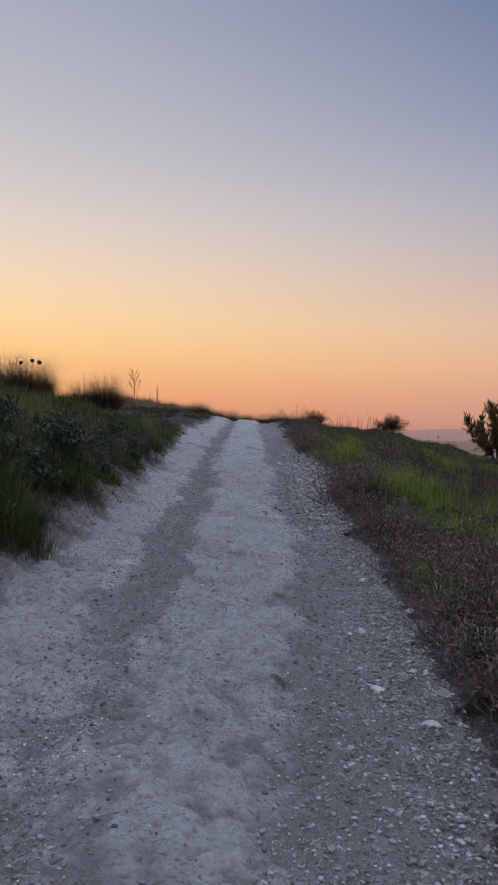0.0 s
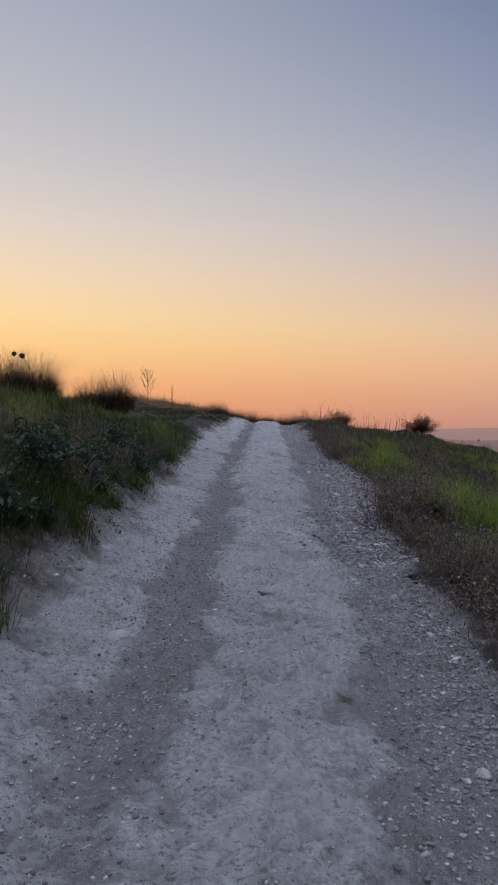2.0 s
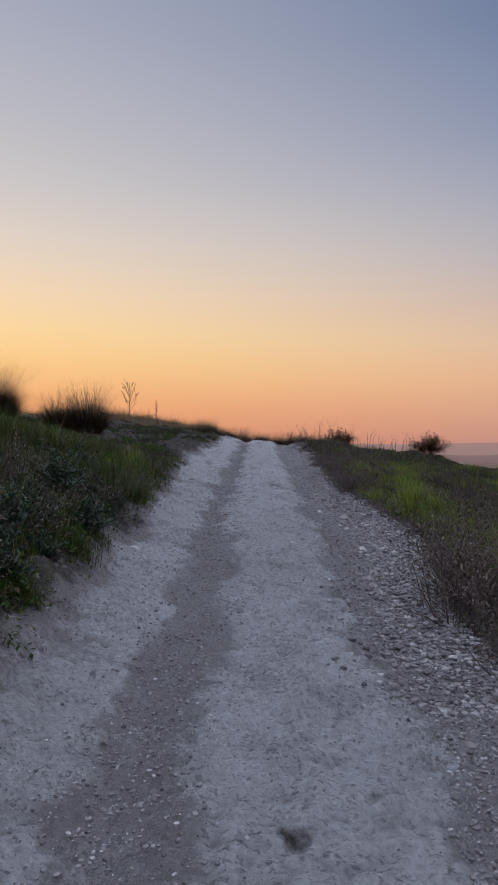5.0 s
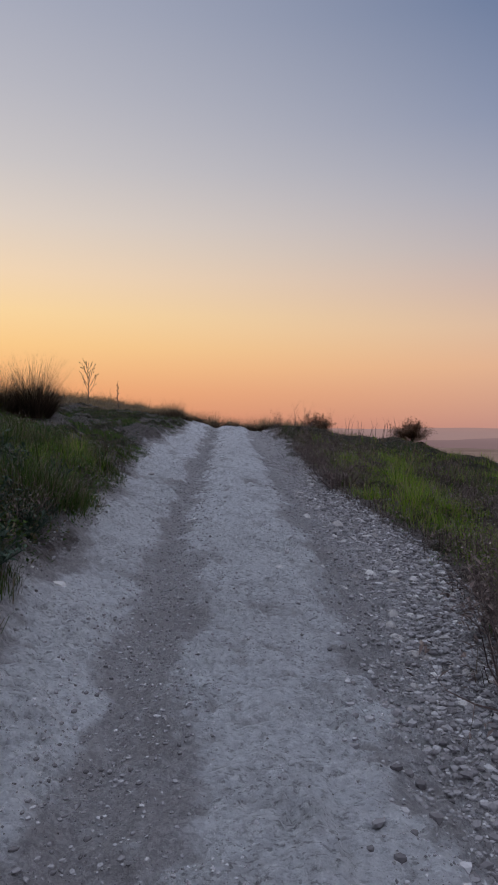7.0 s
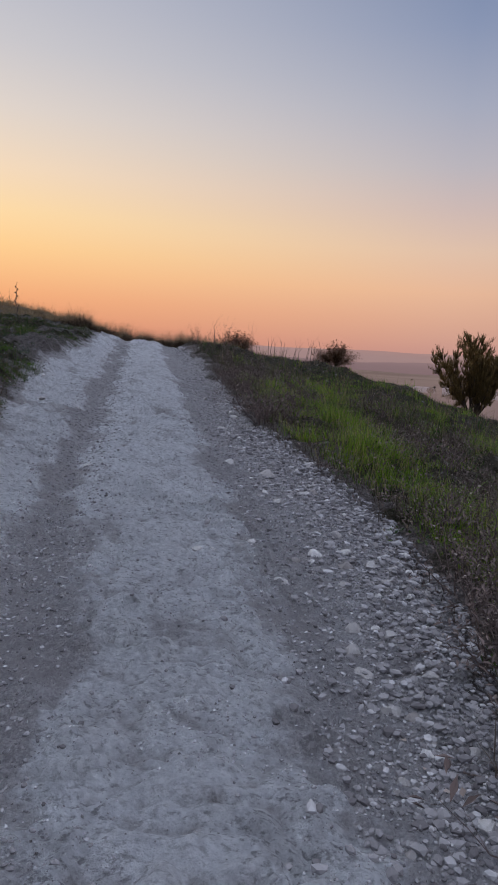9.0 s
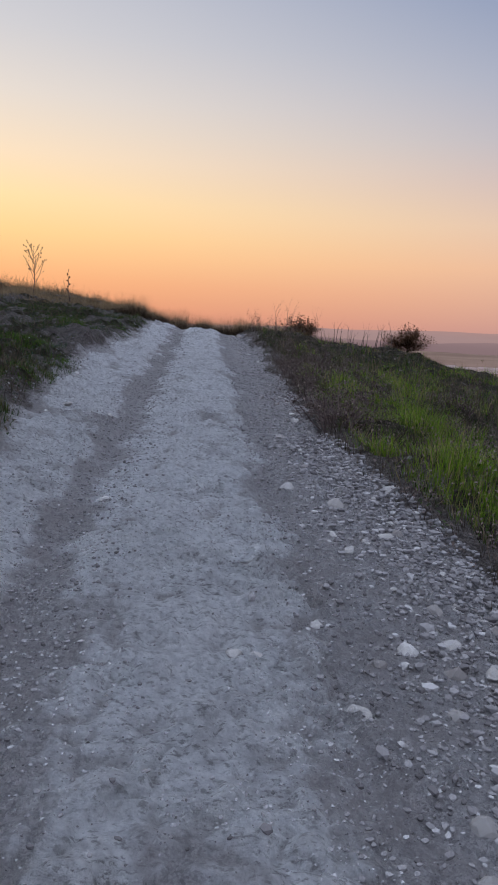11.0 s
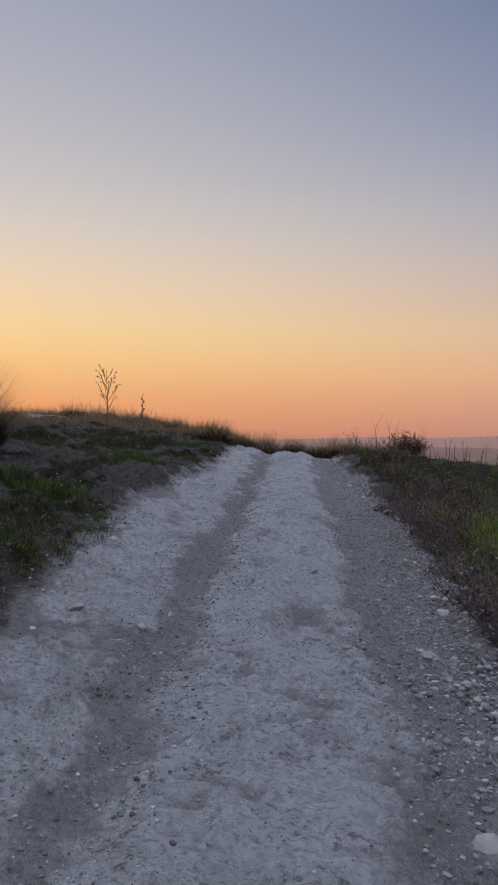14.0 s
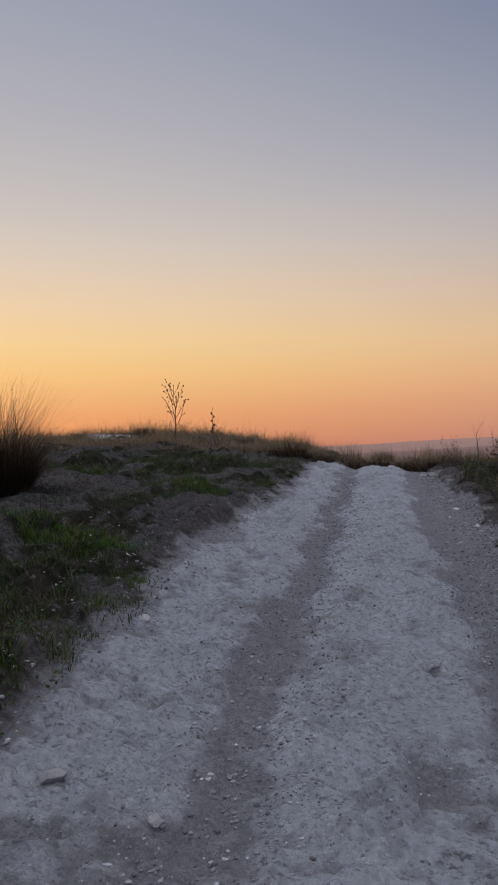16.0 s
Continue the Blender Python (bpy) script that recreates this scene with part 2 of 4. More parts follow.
def ground_heights():
    uu, vv = np.meshgrid(U, V)
    L, R, H = left_edge(vv), right_edge(vv), hump_edge(vv)
    w = np.zeros_like(uu)
    for i, v in enumerate(V):
        l, r, h = left_edge(v), right_edge(v), hump_edge(v)
        w[i] = np.interp(U, [l, l + 0.2, -1.08, -0.82, -0.56, -0.1, h - 0.1, h + 0.12, 1.0, r], [-0.03, -0.08, -0.115, -0.19, -0.115, -0.085, -0.105, -0.175, -0.16, -0.10])
    wob = fbm(uu * 0.9, vv * 0.9, 3, 3)
    # the bank on the left: a steep cut at first, then a low shelf
    d = np.maximum(L - uu, 0)
    top = np.interp(vv, [0, 8, 10, 12.4, 16, 19, 22, 26, 30], [1.15, 1.08, 0.78, 0.56, 0.42, 0.24, 0.15, 0.06, 0.0])
    bank = top * (1 - np.exp(-d / 0.85)) + 0.55 * np.exp(-((uu + 8.5) / 4.2) ** 2 - ((vv - 17) / 6.5) ** 2) * smooth(d, 0.5, 5)
    bank += 0.35 * smooth(d, 2, 9) * smooth(18 - vv, 0, 8)
    bank += smooth(d, 0.02, 0.35) * (0.10 * wob + 0.11 * np.abs(fbm(uu * 2.4, vv * 2.4, 21, 4)) - 0.04)
    # worn terraces on the shelf, with dark lips that face the track
    steps = (L - uu) * 1.5 + vv * 0.55 + 0.9 * fbm(uu * 0.7, vv * 0.7, 22, 3)
    bank += 0.10 * smooth(d, 0.05, 0.4) * smooth(vv, 12.5, 16) * (smooth(np.mod(steps, 1.0), 0.0, 0.22) - np.mod(steps, 1.0)) * (uu > -6.4)
    w += np.where(d > 0, bank, 0)
    # the verge on the right: a slight shoulder, then falling away
    e = np.maximum(uu - R, 0)
    fall = np.interp(uu, [1.2, 2.5, 4, 6.5, 8.5, 10.5, 12, 13.5, 20, 40, 120], [0, -0.04, -0.2, -0.36, -0.66, -1.05, -1.55, -2.05, -4.8, -15, -50])
    w += np.where(e > 0, fall + 0.07 * smooth(e, 0, 0.3) + smooth(e, 0, 0.6) * (0.18 * wob + 0.05 * fbm(uu * 3.5, vv * 3.5, 25, 3)), 0)
    w += 0.40 * np.exp(-((uu + 7.5) / 4.5) ** 2 - ((vv - 36) / 2.2) ** 2)
    w += np.interp(uu, [-400, -60, -25, -12, -7], [-170, -14, -2.5, -0.2, 0])
    # over the brow: nearly level for a stretch, then down
    w += np.interp(vv, [-500, -60, 0, 4, 8, 26], [-40, -1.0, 0.045, 0.04, 0.0, 0.0])
    brow = 28.6 + 2.2 * smooth(np.abs(uu), 1.5, 5)
    over = np.maximum(vv - brow, 0)
    w -= 0.078 * over * smooth(over, -1, 3) + 0.0011 * np.maximum(over - 8, 0) ** 2 * (over < 160) + np.where(over >= 160, 0.0011 * 152 ** 2 + 0.25 * (over - 160), 0)
    # trodden surface: scalloped lumps on the chalk, grit in the tracks
    on = (uu > L - 0.05) & (uu < R + 0.05) & (vv < 40)
    rut = np.exp(-((uu + 0.8) / 0.2) ** 2) + np.exp(-((uu - (H + R) / 2) / 0.3) ** 2)
    chalk = np.clip(1 - rut, 0, 1)
    near = (np.abs(uu) < 4) & (vv < 40)
    # worn ledges: short risers that face downhill, then a gentle fall
    p1 = vv * 6.0 + 1.1 * vnoise(uu * 2.2, vv * 2.2, 31) + 0.8 * vnoise(uu * 7, vv * 7, 32)
    p2 = vv * 12.0 + 1.0 * vnoise(uu * 5.5, vv * 5.5, 36) + 0.7 * vnoise(uu * 15, vv * 15, 37)
    a1 = 0.052 * np.clip(fbm(uu * 4.2, vv * 3.2, 38, 2) + 0.2, 0, 0.9)
    a2 = 0.026 * np.clip(fbm(uu * 7.0, vv * 5.0, 39, 2) + 0.3, 0, 0.9)
    lumps = a1 * (1 - np.mod(p1, 1.0)) + a2 * (1 - np.mod(p2, 1.0)) + 0.030 * np.abs(vnoise(uu * 12, vv * 13, 34)) + 0.045 * np.abs(vnoise(uu * 6.5, vv * 8.5, 40))
    small = 0.009 * fbm(uu * 14, vv * 14, 33, 2)
    w += np.where(on, (lumps - 0.028) * (0.3 + 0.7 * chalk) + 0.012 * fbm(uu * 1.7, vv * 1.7, 35, 2), 0) + np.where(near, small, 0)
    for u0, v0, a, b, dep in HOLLOWS:
        w -= dep * np.exp(-((uu - u0) / a) ** 2 - ((vv - v0) / b) ** 2)
    return uu, vv, w, lumps + small


# small hollows worn into the chalk: place, half sizes, depth
HOLLOWS = [(-0.08, 7.12, 0.14, 0.14, 0.045), (0.02, 10.22, 0.07, 0.08, 0.03), (0.08, 18.6, 0.16, 0.14, 0.05), (-0.1, 20.9, 0.2, 0.14, 0.045), (0.1, 21.0, 0.12, 0.12, 0.04), (-0.3, 26.3, 0.25, 0.2, 0.04), (0.25, 4.05, 0.1, 0.08, 0.03), (-0.05, 3.05, 0.12, 0.1, 0.03)]
UU, VV, WW, LUMPS = ground_heights()
_m = np.array(FRAME)
GX, GY, GZ = [_m[i, 0] * UU + _m[i, 1] * VV + _m[i, 2] * WW + _m[i, 3] for i in range(3)]
FLOOR = -46 + 3 * fbm(GX / 300, GY / 300, 41, 3)
_far = np.hypot(GX, GY)
GZ = np.where(_far > 60, np.maximum(GZ, FLOOR) + 4 * np.exp(-np.abs(GZ - FLOOR) / 5), GZ)
GZ = np.where(_far > 700, np.minimum(GZ, FLOOR + 4), GZ)


def ground_at(u, v):
    """World places on the ground for arrays u, v of the track's frame."""
    u, v = np.atleast_1d(np.asarray(u, float)), np.atleast_1d(np.asarray(v, float))
    i = np.clip(np.searchsorted(U, u) - 1, 0, len(U) - 2)
    j = np.clip(np.searchsorted(V, v) - 1, 0, len(V) - 2)
    a, b = (u - U[i]) / (U[i + 1] - U[i]), (v - V[j]) / (V[j + 1] - V[j])
    pick = lambda g: (g[j, i] * (1 - a) + g[j, i + 1] * a) * (1 - b) + (g[j + 1, i] * (1 - a) + g[j + 1, i + 1] * a) * b
    return np.stack([pick(GX), pick(GY), pick(GZ)], -1)


def spot(u, v, sink=0.0):
    p = ground_at(u, v)[0]
    return Vector((p[0], p[1], p[2] - sink))


def mesh_from(name, verts, quads=None, tris=None, shade_smooth=False):
    """A mesh out of arrays, with no slow operators."""
    me = bpy.data.meshes.new(name)
    loops, starts, at = [], [], 0
    for f, k in ((quads, 4), (tris, 3)):
        if f is not None and len(f):
            f = np.asarray(f)
            loops.append(f.ravel())
            starts.append(at + np.arange(len(f)) * k)
            at += f.size
    loops, starts = np.concatenate(loops), np.concatenate(starts)
    me.vertices.add(len(verts))
    me.vertices.foreach_set("co", np.asarray(verts, np.float32).ravel())
    me.loops.add(len(loops))
    me.loops.foreach_set("vertex_index", loops.astype(np.int32))
    me.polygons.add(len(starts))
    me.polygons.foreach_set("loop_start", starts.astype(np.int32))
    if shade_smooth:
        me.polygons.foreach_set("use_smooth", np.ones(len(starts), bool))
    me.update(calc_edges=True)
    if not shade_smooth:
        me.shade_flat()
    return me


def green_patch(u, v):
    """Where grass grows thick: 0..1."""
    return smooth(fbm(u * 0.8 + 3, v * 0.55, 51, 3), -0.05, 0.45)


def bare_patch(u, v):
    """Where the shelf on the left has lost its turf: 0..1."""
    return smooth(fbm(u * 1.0, v * 0.75, 65, 4), -0.15, 0.3) * smooth(v, 12, 15.5)


# dark scars of earth and dead moss in the chalk: place, half sizes
SCARS = [(-0.09, 7.18, 0.12, 0.07), (0.30, 3.8, 0.10, 0.06), (-0.15, 3.3, 0.10, 0.06), (0.02, 10.17, 0.05, 0.06), (0.06, 18.6, 0.09, 0.10), (0.02, 20.6, 0.12, 0.09), (-0.22, 15.2, 0.08, 0.06), (0.12, 17.1, 0.07, 0.08), (0.30, 16.9, 0.06, 0.05), (0.0, 24.0, 0.14, 0.08), (0.2, 13.4, 0.09, 0.06), (0.35, 5.4, 0.08, 0.05), (0.0, 5.0, 0.07, 0.04), (0.1, 27.0, 0.12, 0.1)]


def build_ground():
    nv, nu = UU.shape
    idx = np.arange(nv * nu).reshape(nv, nu)
    quads = np.stack([idx[:-1, :-1], idx[:-1, 1:], idx[1:, 1:], idx[1:, :-1]], -1).reshape(-1, 4)
    me = mesh_from("ground", np.stack([GX, GY, GZ], -1).reshape(-1, 3), quads, shade_smooth=True)
    L, R, H = left_edge(VV), right_edge(VV), hump_edge(VV)
    wob = 0.13 * fbm(UU * 2.6, VV * 2.0, 61, 4)
    u = UU + wob
    inside = smooth(u, L - 0.3, L + 0.02) * (1 - smooth(u, R - 0.1, R + 0.15)) * (1 - smooth(VV, 33, 38))
    inner = np.interp(VV, [4, 6.5, 9, 11, 12.5, 16, 20, 25], [-0.42, -0.47, -0.5, -0.52, -0.68, -0.68, -0.66, -0.74])
    left_rut = smooth(u, -1.12, -0.9) * (1 - smooth(u, inner - 0.14, inner + 0.14)) * np.interp(VV, [3, 6], [0.6, 1.0])
    right_track = smooth(u, H - 0.25, H + 0.22)
    chalk = inside * smooth(u, L - 0.16, L + 0.2) * (1 - 0.92 * left_rut) * (1 - right_track)
    chalk *= 0.95 + 0.5 * fbm(UU * 2.2, VV * 1.5, 63, 4)
    # relief shade put into the colour: grit tone low between the lumps
    chalk *= 0.48 + 0.68 * smooth(LUMPS, 0.010, 0.048)
    # grit washed across the left shoulder
    chalk *= 1 - 0.85 * np.exp(-(((VV - 16.75 - 0.35 * (UU + 1.2)) / 0.2) ** 2)) * smooth(-u, 0.7, 1.0)
    d = L - UU
    reach = np.interp(VV, [3, 6, 10, 14, 22], [0.2, 0.28, 0.28, 0.25, 0.15]) + 0.3 * fbm(UU * 1.5, VV * 1.5, 64, 3)
    soil = smooth(d, -0.2, 0.02) * (1 - smooth(d, reach, reach + 0.25)) * np.interp(VV, [0, 15, 22], [1, 0.95, 0.6])
    bare = bare_patch(UU, VV) * (UU < L) * (UU > -14) * (VV < 45)
    e = UU - R
    soil = np.maximum(np.maximum(soil, 0.72 * bare), smooth(e, -0.1, 0.05) * (1 - smooth(e + 0.25 * fbm(UU * 1.7, VV * 1.7, 66, 3), 0.15, 0.5)) * 0.85)
    flat = np.exp(-((UU + 8.6) / 1.1) ** 2 - ((VV - 34.9) / 0.9) ** 2)
    inside, chalk = np.maximum(inside, flat), np.maximum(chalk, flat)
    for u0, v0, a, b in SCARS:
        g = np.exp(-((UU - u0) / (0.75 * a)) ** 2 - ((VV - v0) / (0.75 * b)) ** 2)
        chalk, inside, soil = chalk * (1 - g), inside * (1 - 0.6 * g), np.maximum(soil, 0.8 * g)
    far = smooth(np.hypot(GX, GY), 90, 220)
    col = np.stack([chalk, inside, np.clip(soil, 0, 1), far], -1).reshape(-1, 4).astype(np.float32)
    at = me.color_attributes.new("zones", "FLOAT_COLOR", "POINT")
    at.data.foreach_set("color", np.clip(col, 0, 1).ravel())
    ob = new("ground", me)
    me.materials.append(GROUND)
    tagged(ob, "pale rutted chalk track over a grassy hill", "ground", kind="structure")


build_ground()


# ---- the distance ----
# Distant surfaces glow: evening haze is put into their emission colour, by height.
def haze_glow_material(name, low, high, z0, z1, alpha=None):
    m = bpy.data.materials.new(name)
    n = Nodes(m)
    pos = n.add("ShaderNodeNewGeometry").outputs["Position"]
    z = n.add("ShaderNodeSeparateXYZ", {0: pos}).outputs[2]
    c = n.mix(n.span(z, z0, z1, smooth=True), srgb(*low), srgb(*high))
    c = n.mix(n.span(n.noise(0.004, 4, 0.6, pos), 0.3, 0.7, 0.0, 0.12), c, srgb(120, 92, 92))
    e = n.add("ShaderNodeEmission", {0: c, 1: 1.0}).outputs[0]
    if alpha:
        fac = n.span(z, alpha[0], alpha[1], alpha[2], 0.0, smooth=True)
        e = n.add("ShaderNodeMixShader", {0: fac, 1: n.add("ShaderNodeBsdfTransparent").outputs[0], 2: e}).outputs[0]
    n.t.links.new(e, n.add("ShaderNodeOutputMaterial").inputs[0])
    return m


def ridge(name, radius, base, height, rough, seed, material, label):
    """A far range of hills as a ring with its own depth."""
    k = 720
    a = np.linspace(0, 2 * np.pi, k, endpoint=False)
    h = base + height * (0.55 + 0.45 * fbm(np.cos(a) * rough + 9, np.sin(a) * rough + 9, seed, 5))
    prof = [(0.80, -46 + 0 * h), (0.92, -46 + (h + 46) * 0.45), (1.0, h), (1.12, -46 + 0 * h)]
    pts = np.stack([np.stack([radius * s * np.sin(a), radius * s * np.cos(a), z], -1) for s, z in prof])
    i = np.arange(k)
    quads = np.concatenate([np.stack([r * k + i, r * k + (i + 1) % k, (r + 1) * k + (i + 1) % k, (r + 1) * k + i], -1) for r in range(3)])
    me = mesh_from(name, pts.reshape(-1, 3), quads, shade_smooth=True)
    me.materials.append(material)
    return tagged(new(name, me), label, "hills", kind="structure")


ridge("backdrop_far_hills", 3900, -8, 44, 2.6, 71, haze_glow_material("far_hill_haze_glow", (158, 130, 128), (170, 136, 130), -20, 30), "far hills with mauve evening haze put into their glowing colour")
ridge("backdrop_near_hills", 2400, -40, 26, 3.4, 75, haze_glow_material("near_hill_haze_glow", (116, 97, 103), (140, 116, 118), -46, -10), "low hills across the valley, haze put into their glowing colour")


# ---- plant and stone builders ----
CHALKSTONE, _n, _p = surface("limestone", 0.9, 0.2)
_o = _n.add("ShaderNodeObjectInfo").outputs["Random"]
_i = _n.add("ShaderNodeNewGeometry").outputs["Random Per Island"]
_c = _n.add("ShaderNodeTexCoord").outputs["Object"]
_mix = _n.mix(_n.math("FRACT", _n.math("ADD", _o, _i)), (0.22, 0.205, 0.20, 1), (0.60, 0.59, 0.575, 1))
_mix = _n.mix(_n.span(_n.noise(38, 5, 0.65, _c), 0.42, 0.7, 0.0, 0.6), _mix, (0.28, 0.25, 0.225, 1))
wire(_n, _mix, _p, "Base Color")
bump(_n, _p, _n.noise(90, 5, 0.7, _c), 0.6, 0.006)

GRIT, _n, _p = surface("loose_grit", 0.95, 0.15)
_i = _n.add("ShaderNodeNewGeometry").outputs["Random Per Island"]
_mix = _n.ramp(_i, [(0.0, (0.11, 0.102, 0.104, 1)), (0.4, (0.21, 0.20, 0.203, 1)), (0.85, (0.30, 0.29, 0.292, 1)), (1.0, (0.46, 0.45, 0.45, 1))])
wire(_n, _mix, _p, "Base Color")

CRUMB, _n, _p = surface("chalk_crumbs", 0.95, 0.15)
_i = _n.add("ShaderNodeNewGeometry").outputs["Random Per Island"]
_mix = _n.ramp(_i, [(0.0, (0.13, 0.125, 0.13, 1)), (0.3, (0.30, 0.29, 0.295, 1)), (0.7, (0.38, 0.375, 0.38, 1)), (1.0, (0.48, 0.475, 0.48, 1))])
wire(_n, _mix, _p, "Base Color")

GREEN = leafy("fresh_grass", (0.075, 0.16, 0.010), (0.24, 0.37, 0.030), 0.55, 0.5, (0.34, 0.28, 0.12))
DARKGREEN = leafy("bank_grass", (0.018, 0.046, 0.006), (0.070, 0.120, 0.015), 0.6, 0.3, (0.17, 0.13, 0.08))
MATGREEN = leafy("mat_grass", (0.030, 0.075, 0.008), (0.11, 0.18, 0.018), 0.6, 0.35)
STRAW = leafy("straw", (0.17, 0.12, 0.07), (0.36, 0.27, 0.16), 0.7, 0.35)
LITTER = leafy("withered_grass", (0.05, 0.039, 0.030), (0.135, 0.104, 0.083), 0.8, 0.2)
BROWN = leafy("dead_stems", (0.075, 0.055, 0.050), (0.22, 0.165, 0.150), 0.8, 0.1)
MOUND = leafy("dark_old_grass", (0.045, 0.032, 0.022), (0.125, 0.088, 0.06), 0.8, 0.15)
SEEDY = leafy("pale_seed_heads", (0.22, 0.18, 0.16), (0.42, 0.35, 0.31), 0.8, 0.2)
GREYLEAF = leafy("grey_green_leaf", (0.022, 0.044, 0.030), (0.060, 0.092, 0.060), 0.55, 0.2)
RUST = leafy("rusty_leaf", (0.06, 0.035, 0.02), (0.17, 0.085, 0.045), 0.6, 0.3)
NEEDLE = leafy("evergreen_sprays", (0.10, 0.075, 0.028), (0.28, 0.19, 0.08), 0.6, 0.45)
BARK = leafy("bark", (0.05, 0.035, 0.025), (0.10, 0.075, 0.055), 0.9, 0)


def blades(name, root, height, width, azimuth, lean, curl, seed=0):
    """Tapered grass blades that bow over as they rise: two steps and a point each."""
    n = len(root)
    ca, sa = np.cos(azimuth), np.sin(azimuth)
    ax = np.stack([ca, sa, 0 * ca], -1)
    side = np.stack([-sa, ca, 0 * ca], -1) * (width * 0.5)[:, None]
    up = np.array([0, 0, 1.0])

    def at(s):
        out = height * (lean * s + curl * s * s)
        rise = height * s * np.sqrt(np.clip(1 - (lean + curl * s) ** 2 * 0.6, 0.1, 1))
        return root + ax * out[:, None] + up * rise[:, None]

    low, mid, tip = at(0.0), at(0.5), at(1.0)
    low = low - up * 0.015
    vs = np.stack([low - side, low + side, mid - side * 0.75, mid + side * 0.75, tip], 1).reshape(-1, 3)
    b = np.arange(n)[:, None] * 5
    return mesh_from(name, vs, b + np.array([[0, 1, 3, 2]]), b + np.array([[2, 3, 4]]))


def tubes(name, a, b, ra, rb):
    """Three-sided twigs from a to b, tapering."""
    a, b, ra, rb = np.asarray(a, float), np.asarray(b, float), np.asarray(ra, float), np.asarray(rb, float)
    d = b - a
    d /= np.linalg.norm(d, axis=1)[:, None] + 1e-9
    ref = np.where(np.abs(d[:, 2:3]) > 0.8, [[1.0, 0, 0]], [[0, 0, 1.0]])
    x = np.cross(d, ref)
    x /= np.linalg.norm(x, axis=1)[:, None] + 1e-9
    y = np.cross(d, x)
    ring = [(math.cos(k * 2.0944), math.sin(k * 2.0944)) for k in range(3)]
    vs = np.stack([a + (x * c + y * s) * ra[:, None] for c, s in ring] + [b + (x * c + y * s) * rb[:, None] for c, s in ring], 1).reshape(-1, 3)
    o = np.arange(len(a))[:, None] * 6
    q = np.concatenate([o + np.array([[k, (k + 1) % 3, 3 + (k + 1) % 3, 3 + k]]) for k in range(3)])
    return mesh_from(name, vs, q, o + np.array([[3, 4, 5]]))


def leaves(name, where, size, rng, droop=0.3, ratio=0.45):
    """Small folded leaves, each of two triangles pairs along a midrib."""
    n = len(where)
    az, el = rng.uniform(0, 6.283, n), rng.uniform(-droop, 1.0, n)
    f = np.stack([np.cos(az) * np.cos(el), np.sin(az) * np.cos(el), np.sin(el)], -1)
    s = np.stack([-np.sin(az), np.cos(az), rng.uniform(-0.5, 0.5, n)], -1)
    u = np.cross(f, s)
    L = size[:, None]
    vs = np.stack([where, where + f * L * 0.5 + s * L * ratio * 0.5 + u * L * 0.1, where + f * L, where + f * L * 0.5 - s * L * ratio * 0.5 + u * L * 0.1], 1).reshape(-1, 3)
    o = np.arange(n)[:, None] * 4
    return mesh_from(name, vs, None, np.concatenate([o + np.array([[0, 1, 2]]), o + np.array([[0, 2, 3]])]))


ICO_V = np.array([(0, 0, 1)] + [(0.894 * math.cos(k * 1.2566), 0.894 * math.sin(k * 1.2566), 0.447) for k in range(5)] + [(0.894 * math.cos(k * 1.2566 + 0.6283), 0.894 * math.sin(k * 1.2566 + 0.6283), -0.447) for k in range(5)] + [(0, 0, -1)])
ICO_F = np.array([(0, 1 + k, 1 + (k + 1) % 5) for k in range(5)] + [(1 + k, 6 + k, 1 + (k + 1) % 5) for k in range(5)] + [(1 + (k + 1) % 5, 6 + k, 6 + (k + 1) % 5) for k in range(5)] + [(11, 6 + (k + 1) % 5, 6 + k) for k in range(5)])


def pebbles(name, where, size, rng, flat=0.65):
    """Many small angular stones in one mesh."""
    n = len(where)
    az = rng.uniform(0, 6.283, n)
    v = ICO_V[None] * rng.uniform(0.72, 1.18, (n, 12, 1))
    v = v * np.stack([rng.uniform(0.8, 1.3, n), rng.uniform(0.6, 1.0, n), rng.uniform(0.5, 0.85, n) * flat / 0.65], -1)[:, None, :]
    c, s = np.cos(az)[:, None], np.sin(az)[:, None]
    v = np.stack([v[..., 0] * c - v[..., 1] * s, v[..., 0] * s + v[..., 1] * c, v[..., 2]], -1)
    v = v * (size * 0.5)[:, None, None] + where[:, None, :]
    f = (np.arange(n)[:, None, None] * 12 + ICO_F[None]).reshape(-1, 3)
    return mesh_from(name, v.reshape(-1, 3), None, f)


MANY = {"branchwork", "seed_heads", "withered_foliage", "foliage", "stalk_mass", "sprays", "grass_mound", "straw_plume", "crown", "stem_work"}


